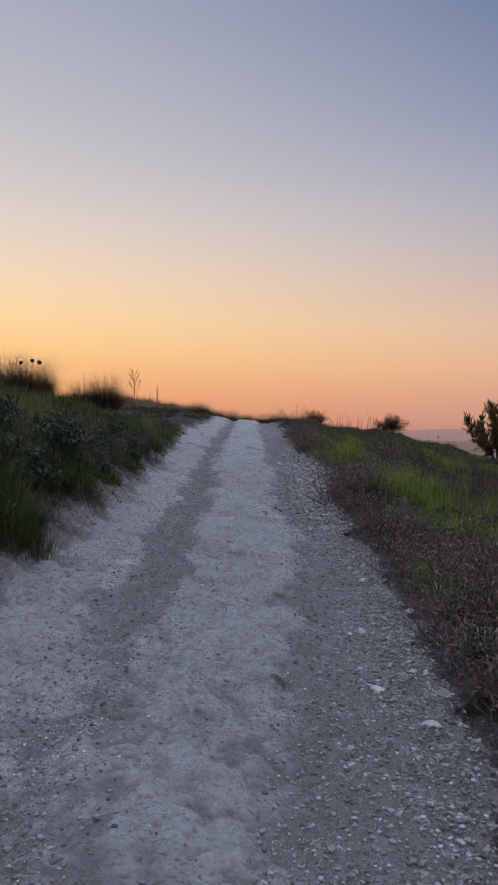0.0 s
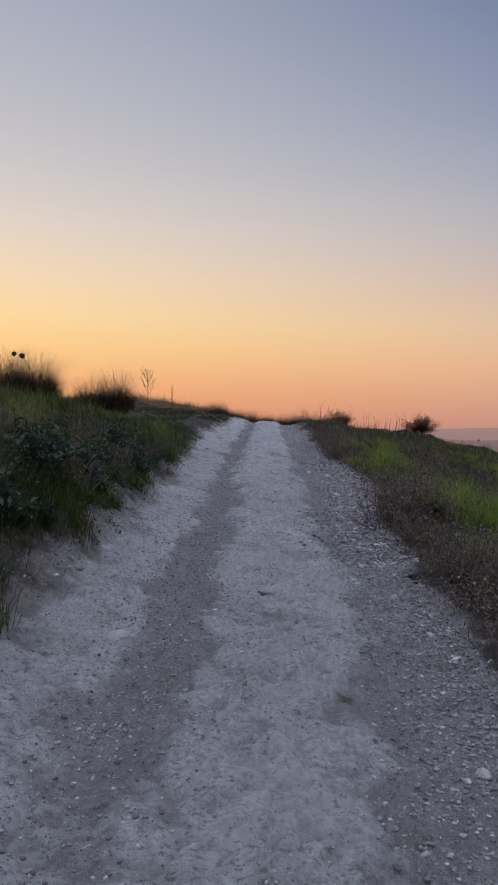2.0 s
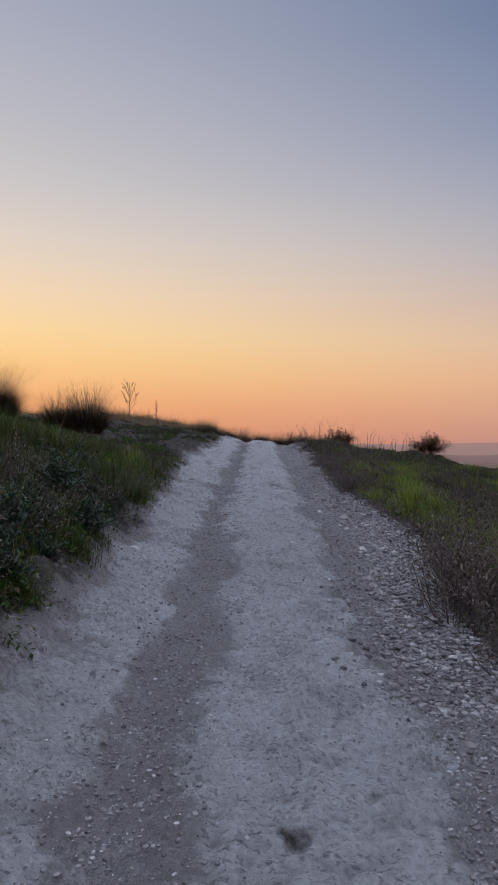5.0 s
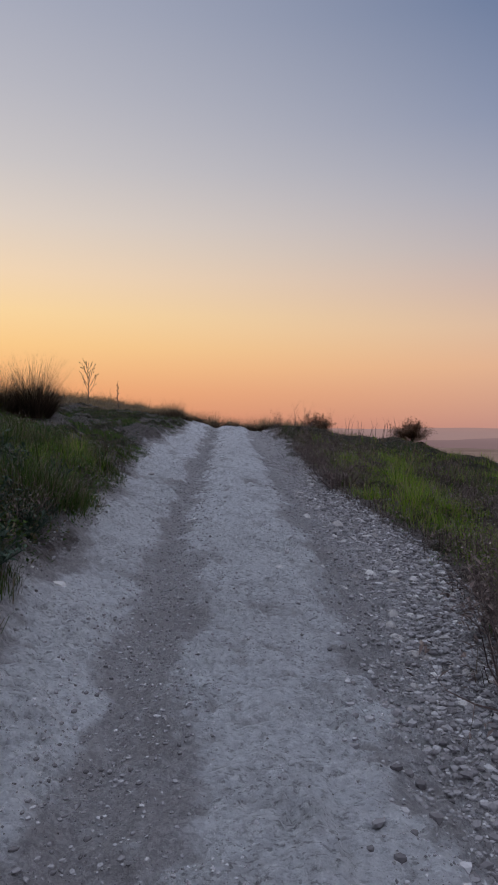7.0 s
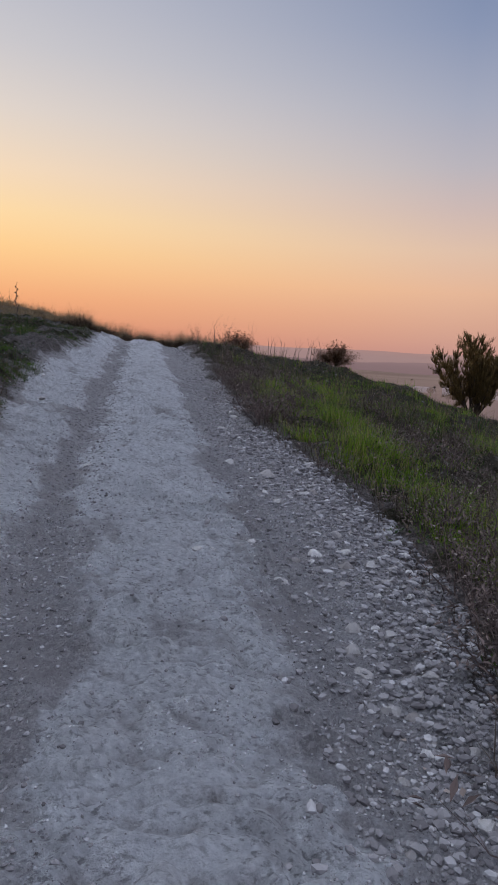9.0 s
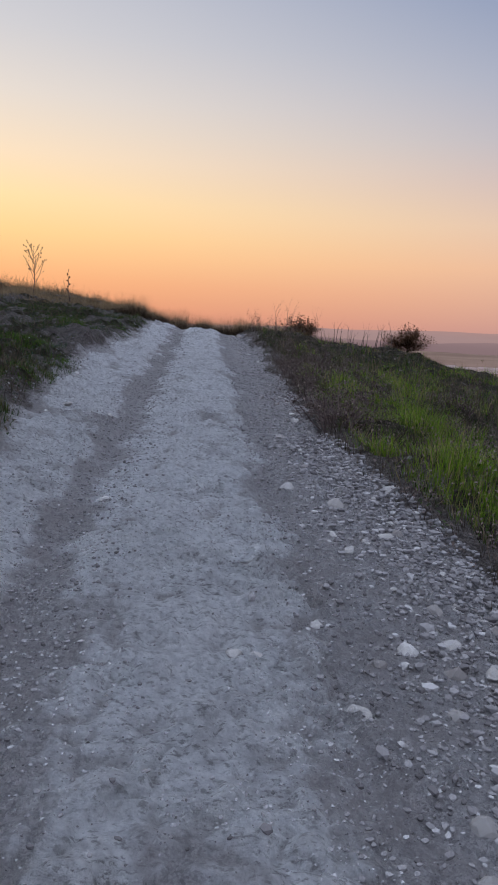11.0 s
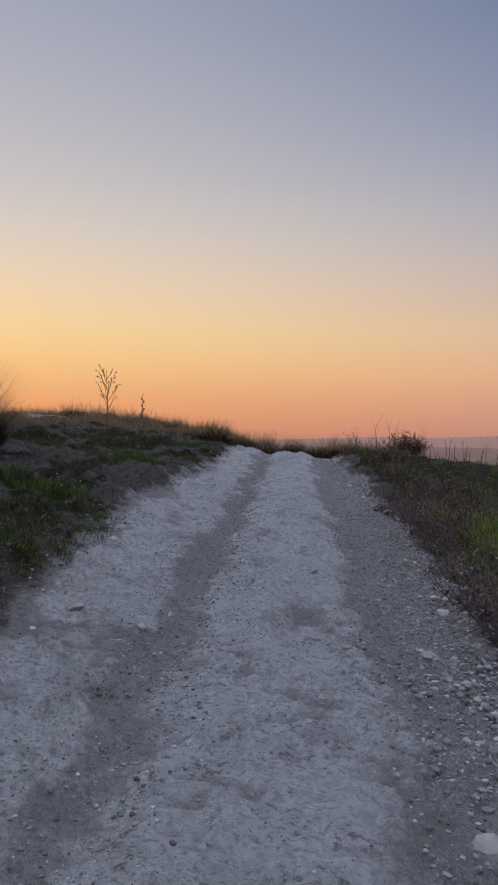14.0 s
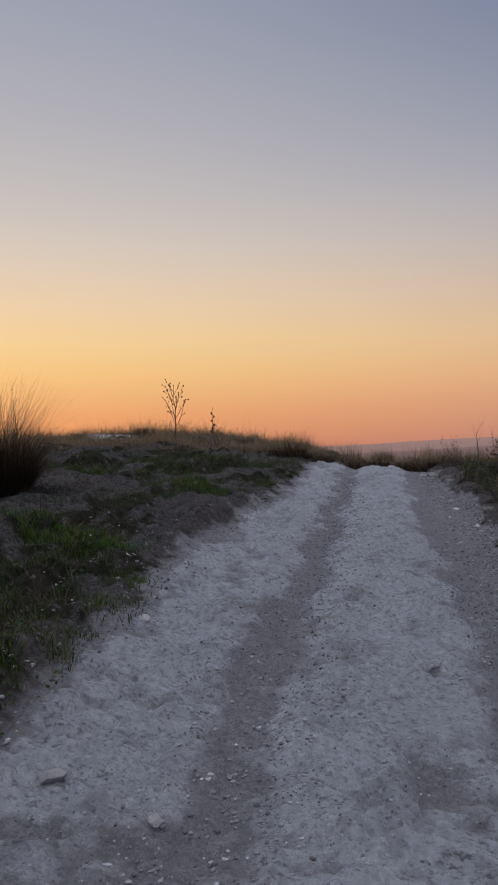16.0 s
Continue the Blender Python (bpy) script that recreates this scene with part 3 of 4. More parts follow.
def grains(name, where, size, rng):
    """Tiny eight-sided crumbs in one mesh."""
    n = len(where)
    base = np.array([(1, 0, 0), (0, 1, 0), (-1, 0, 0), (0, -1, 0), (0, 0, 1), (0, 0, -1)], float)
    w = base[None] * rng.uniform(0.6, 1.3, (n, 6, 1)) * np.array([1.0, 0.85, 0.7])
    az, tip = rng.uniform(0, 6.283, n), rng.uniform(-0.7, 0.7, n)
    c, s, ct, st = np.cos(az)[:, None], np.sin(az)[:, None], np.cos(tip)[:, None], np.sin(tip)[:, None]
    w = np.stack([w[..., 0] * ct - w[..., 2] * st, w[..., 1], w[..., 0] * st + w[..., 2] * ct], -1)
    w = np.stack([w[..., 0] * c - w[..., 1] * s, w[..., 0] * s + w[..., 1] * c, w[..., 2]], -1) * (size * 0.5)[:, None, None] + where[:, None, :]
    tri = np.array([(0, 1, 4), (1, 2, 4), (2, 3, 4), (3, 0, 4), (1, 0, 5), (2, 1, 5), (3, 2, 5), (0, 3, 5)])
    return mesh_from(name, w.reshape(-1, 3), None, (np.arange(n)[:, None, None] * 6 + tri[None]).reshape(-1, 3))


def part(name, me, material, parent, label=""):
    ob = new(name, me)
    me.name = name
    if not me.materials:
        me.materials.append(material)
    ob.parent = parent
    if name in MANY:
        tagged(ob, kind="stuff")
    return tagged(ob, label) if label else ob


def stuff(name, me, material, label, category):
    me.materials.append(material)
    return tagged(new(name, me), label, category, kind="stuff")


def scatter(n, u0, u1, v0, v1, keep, seed):
    rng = np.random.RandomState(seed)
    u, v = rng.uniform(u0, u1, n), rng.uniform(v0, v1, n)
    ok = rng.rand(n) < keep(u, v)
    return u[ok], v[ok], rng


def near_more(v, full=12.0, slope=0.05):
    """Thins what lies far along the track."""
    return np.clip(1.0 - (v - full) * slope, 0.25, 1.0)


def clumps(name, u, v, rng, per, spread, h, wd, material, label, category, lean=(0.05, 0.5), curl=(0.0, 0.6)):
    """Grass as clumps of blades that lean outwards."""
    n = len(u)
    k = rng.randint(max(per // 2, 2), per + per // 2 + 1, n)
    i = np.repeat(np.arange(n), k)
    m = len(i)
    az, r = rng.uniform(0, 6.283, m), spread * np.sqrt(rng.rand(m)) * rng.uniform(0.6, 1.4, n)[i]
    root = ground_at(u[i] + np.cos(az) * r, v[i] + np.sin(az) * r)
    hh = (rng.uniform(h[0], h[1], n) * rng.choice([0.6, 0.85, 1.0, 1.25], n))[i] * rng.uniform(0.45, 1.15, m)
    hh = hh * (0.55 + 0.85 * smooth(fbm(u * 1.1, v * 1.1, 59, 3), -0.35, 0.5))[i]
    me = blades(name, root, hh, rng.uniform(wd[0], wd[1], m), az + rng.normal(0, 0.7, m), rng.uniform(*lean, m), rng.uniform(*curl, m))
    return stuff(name, me, material, label, category)


# ---- loose stones ----
def stone_mesh(seed, flat):
    rng = np.random.RandomState(seed)
    bm = bmesh.new()
    bmesh.ops.create_icosphere(bm, subdivisions=2, radius=0.5)
    cuts = [(Vector(rng.normal(0, 1, 3)).normalized(), rng.uniform(0.27, 0.42)) for _ in range(13)]
    for vert in bm.verts:
        p = vert.co.copy()
        for c, at in cuts:
            over = p.dot(c) - at
            if over > 0:
                p -= c * over
        vert.co = Vector((p.x * 1.35, p.y * 1.1, p.z * flat * 1.3)) * (1 + 0.035 * rng.normal())
    me = bpy.data.meshes.new("stone")
    bm.to_mesh(me)
    bm.free()
    me.materials.append(CHALKSTONE)
    return me


STONES = [stone_mesh(100 + k, (0.55, 0.7, 0.45, 0.8, 0.6, 0.5, 0.65)[k]) for k in range(7)]


def put_stone(u, v, size, rng, label, group):
    ob = new("stone", STONES[rng.randint(7)])
    p = spot(u, v, 0.03 * size)
    ob.matrix_world = Matrix.Translation(p) @ Euler((rng.uniform(-0.25, 0.25), rng.uniform(-0.25, 0.25), rng.uniform(0, 6.28))).to_matrix().to_4x4() @ Matrix.Scale(size, 4)
    return tagged(ob, label, "stone", group)


def build_stones():
    rng = np.random.RandomState(7)
    marked = [(1.08, 4.92, 0.08), (1.11, 4.12, 0.08), (1.24, 4.7, 0.07), (0.62, 3.26, 0.06), (-1.02, 6.10, 0.19), (-0.44, 6.61, 0.07), (-1.55, 7.09, 0.10), (0.96, 7.52, 0.09), (1.07, 8.13, 0.08), (1.13, 6.2, 0.09),
              (1.19, 10.39, 0.10), (0.84, 11.39, 0.12), (0.91, 11.62, 0.13), (-1.47, 11.33, 0.13), (0.62, 12.18, 0.14), (0.12, 12.43, 0.11), (0.21, 12.41, 0.09), (0.94, 12.68, 0.15), (1.19, 12.75, 0.16), (1.12, 12.5, 0.13), (0.56, 12.92, 0.12), (0.78, 12.55, 0.10), (1.22, 13.1, 0.12), (1.02, 12.2, 0.12), (1.28, 12.15, 0.10),
              (0.90, 13.88, 0.12), (1.20, 14.14, 0.14), (1.05, 14.05, 0.10), (1.30, 14.2, 0.11), (0.98, 14.86, 0.24), (0.80, 14.65, 0.09), (0.65, 15.20, 0.17), (0.82, 15.25, 0.07), (1.49, 15.22, 0.24), (1.40, 15.5, 0.14), (0.78, 17.06, 0.21), (1.0, 16.2, 0.09), (-0.72, 14.44, 0.10), (-1.49, 17.04, 0.13), (-1.03, 16.91, 0.07), (-1.74, 18.80, 0.13), (-1.6, 16.6, 0.07), (0.75, 28.6, 0.3), (0.55, 28.4, 0.2)]
    for u, v, s in marked:
        put_stone(u, v, 0.78 * s, rng, "pale weathered limestone on the gravel edge", "large stones by the track")
    n = 0
    while n < 210:
        v = rng.uniform(3.2, 27)
        r = right_edge(v)
        u = r - abs(rng.normal(0.05, 0.28)) + 0.08
        if u < hump_edge(v) + 0.1 or rng.rand() > np.interp(v, [3, 8, 10, 15, 20, 27], [0.45, 0.55, 1, 1, 0.5, 0.25]):
            continue
        put_stone(u, v, rng.uniform(0.025, 0.055) if rng.rand() < 0.75 else rng.uniform(0.055, 0.10), rng, "small angular limestone on the gravel edge", "small stones by the track")
        n += 1
    for _ in range(26):
        v = rng.uniform(5, 22)
        put_stone(left_edge(v) - rng.uniform(-0.12, 0.5), v, rng.uniform(0.02, 0.06), rng, "small pale stone on the earth bank", "stones on the bank")


build_stones()


def build_gravel():
    rng = np.random.RandomState(11)

    def layer(n, u_of, v0, v1, lo, hi, power):
        v = v0 + (v1 - v0) * rng.rand(n) ** 1.25
        u = u_of(v, n)
        size = lo + (hi - lo) * rng.rand(n) ** power
        p = ground_at(u, v)
        p[:, 2] += size * 0.1
        return p, size

    layers = [
        layer(19000, lambda v, n: right_edge(v) + 0.06 - np.abs(rng.normal(0, 0.27, n)), 2.0, 30, 0.006, 0.034, 2.6),
        layer(6500, lambda v, n: right_edge(v) + 0.16 - np.abs(rng.normal(0, 0.4, n)), 8.5, 17, 0.016, 0.065, 2.3),
        layer(24000, lambda v, n: hump_edge(v) - 0.05 + (right_edge(v) - hump_edge(v)) * rng.rand(n) ** 0.8, 2.0, 22, 0.006, 0.034, 3.4),
        layer(15000, lambda v, n: -0.78 + rng.normal(0, 0.2, n), 2.0, 28, 0.006, 0.032, 3.0),
        layer(5000, lambda v, n: rng.uniform(-1.5, 1.2, n), 2.0, 24, 0.006, 0.018, 3.0),
        layer(3600, lambda v, n: left_edge(v) - np.abs(rng.normal(0.1, 0.35, n)), 3.0, 24, 0.008, 0.035, 2.0),
        layer(1600, lambda v, n: rng.uniform(-6, -1.6, n), 15, 27, 0.008, 0.035, 2.4),
    ]
    p, size = np.concatenate([p for p, s in layers]), np.concatenate([s for p, s in layers])
    big = size > 0.015
    stuff("gravel", pebbles("gravel", p[big], size[big], rng), GRIT, "loose grey limestone gravel on the track", "gravel")
    stuff("gravel_fine", grains("gravel_fine", p[~big], size[~big] * 1.1, rng), GRIT, "fine grey grit on the track", "gravel")


build_gravel()


def build_crumbs():
    """Fine chalk crumbs trodden into the surface, eight-sided."""
    rng = np.random.RandomState(12)
    n = 60000
    v = 1.8 + 17 * rng.rand(n) ** 1.5
    u = rng.uniform(-1.5, 1.25, n)
    keep = smooth(fbm(u * 2.4, v * 2.0, 67, 3), -0.1, 0.5) > rng.rand(n)
    u, v = u[keep], v[keep]
    n = len(u)
    size = 0.006 + 0.017 * rng.rand(n) ** 2.4
    p = ground_at(u, v)
    stuff("gravel_crumbs", grains("gravel_crumbs", p, size, rng), CRUMB, "fine chalk crumbs trodden into the track", "gravel")


build_crumbs()


# ---- grass ----
def build_grass():
    R, L = right_edge, left_edge
    # lush patches on the right verge
    lush = lambda u, v: smooth(u - R(v), 0.2, 0.5) * smooth(fbm(u * 1.5, v * 1.2, 72, 3), -0.4, 0.1) * (0.03 + 0.97 * np.maximum(np.exp(-((u - 2.7) / 0.7) ** 2 - ((v - 12) / 2.2) ** 2), np.maximum(np.exp(-((u - 2.2) / 0.8) ** 2 - ((v - 17) / 2.8) ** 2), 0.55 * green_patch(u, v))))
    u, v, rng = scatter(12000, 1.2, 5.5, 5, 22, lush, 201)
    clumps("grass_green", u, v, rng, 22, 0.12, (0.10, 0.36), (0.003, 0.007), GREEN, "fresh green grass on the verge", "grass")
    u, v, rng = scatter(8000, 0.9, 12, 20, 34, lambda u, v: lush(u, v) * 0.9, 202)
    clumps("grass_green_far", u, v, rng, 9, 0.11, (0.08, 0.22), (0.008, 0.014), GREEN, "shorter green grass towards the brow", "grass")
    u, v, rng = scatter(5000, 5.5, 13, 8, 22, lambda u, v: 0.6 * green_patch(u, v) + 0.05, 206)
    clumps("grass_green_slope", u, v, rng, 12, 0.14, (0.12, 0.3), (0.006, 0.010), GREEN, "green grass on the falling slope", "grass")
    u, v, rng = scatter(9000, 1.2, 10, 3, 30, lambda u, v: smooth(u - R(v), 0.1, 0.5) * 0.5 * smooth(fbm(u * 0.9, v * 0.9, 58, 3), -0.3, 0.3), 207)
    clumps("grass_olive", u, v, rng, 10, 0.08, (0.08, 0.26), (0.005, 0.010), DARKGREEN, "dark green grass between dry weeds", "grass")
    low = lambda u, v: smooth(u - R(v), -0.02, 0.25)
    u, v, rng = scatter(8000, 0.9, 7, 2.5, 24, low, 203)
    clumps("grass_withered", u, v, rng, 8, 0.12, (0.06, 0.26), (0.003, 0.008), LITTER, "withered brown grass on the verge", "grass", (0.1, 0.8), (0, 0.6))
    u, v, rng = scatter(5000, 0.8, 16, 15, 38, low, 204)
    clumps("grass_withered_far", u, v, rng, 8, 0.14, (0.06, 0.22), (0.006, 0.011), LITTER, "withered brown grass towards the brow", "grass", (0.1, 0.8), (0, 0.6))
    u, v, rng = scatter(2000, 1.3, 12, 4, 34, lambda u, v: smooth(u - R(v), 0.2, 0.8) * 0.6, 205)
    clumps("grass_straw", u, v, rng, 5, 0.08, (0.18, 0.46), (0.003, 0.005), STRAW, "thin dry straw among the green", "grass", (0.05, 0.4), (0, 0.4))
    # the bank on the left
    foot = lambda u, v: smooth(L(v) - u + 0.25 * fbm(u * 2, v * 2, 73, 3) - np.interp(v, [5, 7, 12, 15], [0.1, 0.22, 0.22, 0.02]), 0.0, 0.3)
    steep = lambda u, v: foot(u, v) * (0.04 + 0.96 * smooth(fbm(u * 1.7, v * 1.4, 71, 3), -0.2, 0.2))
    u, v, rng = scatter(26000, -5.5, -1.4, 4.0, 16, steep, 211)
    clumps("grass_bank", u, v, rng, 18, 0.11, (0.08, 0.36), (0.003, 0.008), DARKGREEN, "dark green grass on the bank", "grass")
    u, v, rng = scatter(5200, -8, -1.5, 3.5, 18, lambda u, v: (0.12 + 0.88 * foot(u, v)) * smooth(L(v) - u, 0.05, 0.3) * np.interp(v, [4, 12, 18], [1, 0.8, 0.4]), 213)
    clumps("grass_bank_dry", u, v, rng, 9, 0.12, (0.08, 0.42), (0.003, 0.007), MOUND, "dry brown grass on the bank", "grass", (0.1, 0.8), (0, 0.7))
    u, v, rng = scatter(4200, -5, -1.7, 5.5, 16, lambda u, v: foot(u, v) * smooth(fbm(u * 1.6, v * 1.3, 74, 3), 0.05, 0.35), 215)
    clumps("grass_bank_fresh", u, v, rng, 20, 0.12, (0.12, 0.36), (0.003, 0.007), GREEN, "fresh green tufts on the bank", "grass")
    u, v, rng = scatter(600, -6, -2.0, 5, 12.5, lambda u, v: smooth(L(v) - u, 0.7, 1.4) * 0.8, 214)
    clumps("grass_bank_straw", u, v, rng, 7, 0.08, (0.3, 0.62), (0.003, 0.006), STRAW, "tall dry straw on top of the bank", "grass", (0.0, 0.4), (0, 0.4))
    # the low shelf beyond it: short turf in patches
    turf = lambda u, v: smooth(L(v) - u, 0.0, 0.2) * (1 - 0.95 * bare_patch(u, v)) * (0.25 + 0.75 * smooth(fbm(u * 1.3, v * 1.1, 55, 3), -0.2, 0.3))
    u, v, rng = scatter(30000, -9, -1.5, 13, 30, turf, 217)
    clumps("grass_turf", u, v, rng, 11, 0.08, (0.03, 0.11), (0.004, 0.009), DARKGREEN, "short green turf in patches", "grass", (0.2, 0.9), (0, 0.5))
    mats = lambda u, v: smooth(L(v) - u, 0.05, 0.3) * smooth(fbm(u * 1.5, v * 1.3, 56, 3), 0.1, 0.35) * (1 - bare_patch(u, v))
    u, v, rng = scatter(14000, -7, -1.5, 13, 26, mats, 218)
    clumps("grass_mats", u, v, rng, 12, 0.08, (0.03, 0.10), (0.004, 0.008), MATGREEN, "deep green grass in small mats", "grass", (0.1, 0.8), (0, 0.5))
    u, v, rng = scatter(9000, -16, -1.4, 15, 38, lambda u, v: smooth(L(v) - u, 0.2, 0.9) * 0.75 * (1 - 0.7 * bare_patch(u, v)), 219)
    clumps("grass_turf_dry", u, v, rng, 8, 0.1, (0.03, 0.14), (0.004, 0.009), LITTER, "short withered turf", "grass", (0.2, 0.9), (0, 0.5))
    # straw along the brow
    brow = lambda u, v: (1 - np.exp(-((u + 8.6) / 1.2) ** 2 - ((v - 34.6) / 1.1) ** 2)) * smooth(-u, 1.6, 2.4) * smooth(v, 29.5, 32) + smooth(u, 0.7, 1.2) * smooth(v, 30, 31.5) * 0.7
    u, v, rng = scatter(8000, -20, 3.0, 29.5, 38, brow, 221)
    clumps("grass_brow", u, v, rng, 13, 0.14, (0.16, 0.46), (0.006, 0.011), STRAW, "dry straw grass along the brow of the hill", "grass", (0.1, 0.9), (0, 0.7))


build_grass()


def herbs(name, u, v, rng, per, spread, h, size, material, label):
    """Low broad leaves in mats."""
    n = len(u)
    i = np.repeat(np.arange(n), rng.randint(per // 2, per * 3 // 2, n))
    m = len(i)
    az, r = rng.uniform(0, 6.283, m), spread * np.sqrt(rng.rand(m))
    p = ground_at(u[i] + np.cos(az) * r, v[i] + np.sin(az) * r)
    p[:, 2] += h * rng.rand(m) * (1 - (r / spread) ** 2 * 0.7)
    stuff(name, leaves(name, p, rng.uniform(size[0], size[1], m), rng, 0.4, 0.55), material, label, "weeds")


def build_herbs():
    u, v, rng = scatter(5200, -5, -1.6, 4, 18, lambda u, v: smooth(left_edge(v) - u, 0.02, 0.4) * smooth(fbm(u * 1.4, v * 1.4, 75, 3), -0.4, 0.1), 231)
    herbs("weeds_bank", u, v, rng, 16, 0.12, 0.16, (0.02, 0.05), DARKGREEN, "low leafy weeds on the bank")
    u, v, rng = scatter(2600, -8, -1.6, 15, 30, lambda u, v: smooth(left_edge(v) - u, 0.1, 0.5) * 0.6, 232)
    herbs("weeds_shelf", u, v, rng, 14, 0.10, 0.06, (0.015, 0.035), GREYLEAF, "small grey-green weeds on bare earth")
    u, v, rng = scatter(2000, 1.1, 8, 3, 28, lambda u, v: smooth(u - right_edge(v), 0.0, 0.3) * 0.6, 233)
    herbs("weeds_verge", u, v, rng, 16, 0.12, 0.12, (0.02, 0.05), DARKGREEN, "low leafy weeds on the verge")
    u, v, rng = scatter(2400, 1.0, 4, 3, 22, lambda u, v: smooth(u - right_edge(v), -0.05, 0.2) * 0.8, 234)
    herbs("weeds_dead", u, v, rng, 20, 0.16, 0.26, (0.015, 0.04), BROWN, "dead brown weeds at the gravel edge")


build_herbs()


# ---- tussocks of dry grass ----
def tussock(name, seed, height, radius, n_low, n_tall, label, group):
    """Dense base of withered blades and tall wispy stems above it."""
    rng = np.random.RandomState(seed)
    top = new(name)
    az, r = rng.uniform(0, 6.283, n_low), radius * 0.55 * np.sqrt(rng.rand(n_low))
    root = np.stack([np.cos(az) * r, np.sin(az) * r, 0 * r - 0.03], -1)
    part("grass_mound", blades("grass_mound", root, height * rng.uniform(0.15, 0.62, n_low), rng.uniform(0.005, 0.011, n_low), az + rng.normal(0, 0.5, n_low), rng.uniform(0.0, 0.8, n_low), rng.uniform(0, 0.7, n_low)), MOUND, top)
    az, r = rng.uniform(0, 6.283, n_tall), radius * 0.5 * np.sqrt(rng.rand(n_tall))
    root = np.stack([np.cos(az) * r, np.sin(az) * r, 0 * r], -1)
    part("straw_plume", blades("straw_plume", root, height * rng.uniform(0.6, 1.05, n_tall), rng.uniform(0.003, 0.006, n_tall), az + rng.normal(0, 0.8, n_tall), rng.uniform(0.0, 0.5, n_tall) ** 1.3, rng.uniform(0.05, 0.6, n_tall)), STRAW, top, "pale straw stems")
    return tagged(top, label, "grass tussock", group)


def build_tussocks():
    big = "tussocks on the bank"
    for k, (u, v, h, r, lo, tall) in enumerate([(-6.5, 20.4, 1.5, 1.0, 5200, 1100), (-5.25, 21.8, 1.1, 0.7, 3600, 650), (-4.62, 22.0, 1.45, 0.6, 4600, 750), (-7.2, 20.0, 1.5, 1.0, 4600, 900)]):
        t = tussock("grass_tussock", 300 + k, h, r, lo, tall, "tall dry straw tussock on the bank", big)
        t.location = spot(u, v)
    one = [tussock("grass_tussock", 320 + k, 0.55, 0.55, 700, 160, "low tawny grass tussock on the brow", "tussocks on the brow") for k in range(3)]
    rng = np.random.RandomState(330)
    places = [(0.95, 30.7), (1.3, 31.0), (0.55, 30.6), (0.15, 30.5), (-0.3, 30.3), (-0.9, 30.6), (-1.5, 30.2), (-1.9, 30.8), (-2.3, 30.3), (-2.9, 31.0), (-3.6, 31.4), (0.75, 32.2), (0.2, 32.6), (-0.4, 32.3), (-1.1, 32.8), (-1.7, 32.2), (-2.3, 32.6), (-2.6, 34.5), (-3.4, 33.8), (-4.2, 35), (-7.4, 35), (-9.0, 34), (-10.5, 35), (-6.6, 36), (-3.2, 36.5), (-2.0, 36), (-0.2, 37), (-5.2, 36.5), (-11.8, 33.5), (-8.2, 37)]
    for k, (u, v) in enumerate(places):
        m = Matrix.Translation(spot(u, v)) @ Euler((0, 0, rng.uniform(0, 6))).to_matrix().to_4x4()
        src = one[k % 3]
        s = rng.uniform(0.75, 1.25)
        if k < 3:
            src.matrix_world, src.scale = m, (s, s, s)
        else:
            copy_thing(src, m)


build_tussocks()


# ---- dead shrubs and weeds ----
def grow(rng, base, way, length, radius, depth, out, tips, spread=0.5, kids=3, bend=0.12):
    """Twigs that fork: fills out with (a, b, ra, rb) and tips with their ends."""
    p, d = Vector(base), Vector(way).normalized()
    steps = 3
    for s in range(steps):
        d = (d + Vector(rng.normal(0, bend, 3))).normalized()
        q = p + d * (length / steps)
        r0, r1 = radius * (1 - 0.22 * s), radius * (1 - 0.22 * (s + 1))
        out.append((tuple(p), tuple(q), r0, r1))
        if depth > 0 and s > 0:
            for _ in range(kids if s == steps - 1 else max(kids - 1, 1)):
                k = (d + Vector(rng.normal(0, spread, 3))).normalized()
                grow(rng, q, k, length * rng.uniform(0.35, 0.6), r1 * 0.65, depth - 1, out, tips, spread, kids, bend)
        p = q
    if depth == 0:
        tips.append(tuple(p))


def tubes_of(name, out):
    a, b, ra, rb = zip(*out)
    return tubes(name, a, b, ra, rb)


def dead_shrub(seed, height, stems):
    rng = np.random.RandomState(seed)
    top, out, tips = new("dead_shrub"), [], []
    for _ in range(stems):
        az, tilt = rng.uniform(0, 6.28), rng.uniform(0.1, 1.3)
        grow(rng, (0.09 * math.cos(az), 0.09 * math.sin(az), -0.02), (math.cos(az) * tilt, math.sin(az) * tilt, 1), height * rng.uniform(0.4, 0.75), 0.0046, 2, out, tips, 0.6, 2)
    part("branchwork", tubes_of("branchwork", out), BROWN, top)
    t = np.array(tips)
    some = t[rng.rand(len(t)) < 0.3]
    part("seed_heads", leaves("seed_heads", some, rng.uniform(0.008, 0.016, len(some)), rng, 0.8, 0.8), SEEDY, top, "pale dry seed heads")
    w = np.repeat(t, 3, 0) * rng.uniform(0.3, 1.0, (3 * len(t), 1)) + rng.normal(0, 0.02, (3 * len(t), 3))
    w[:, 2] = np.abs(w[:, 2])
    part("withered_foliage", leaves("withered_foliage", w, rng.uniform(0.02, 0.045, len(w)), rng, 0.8, 0.3), BROWN, top)
    return tagged(top, "dead brown twiggy shrub beside the track", "shrub", "dead shrubs by the track")


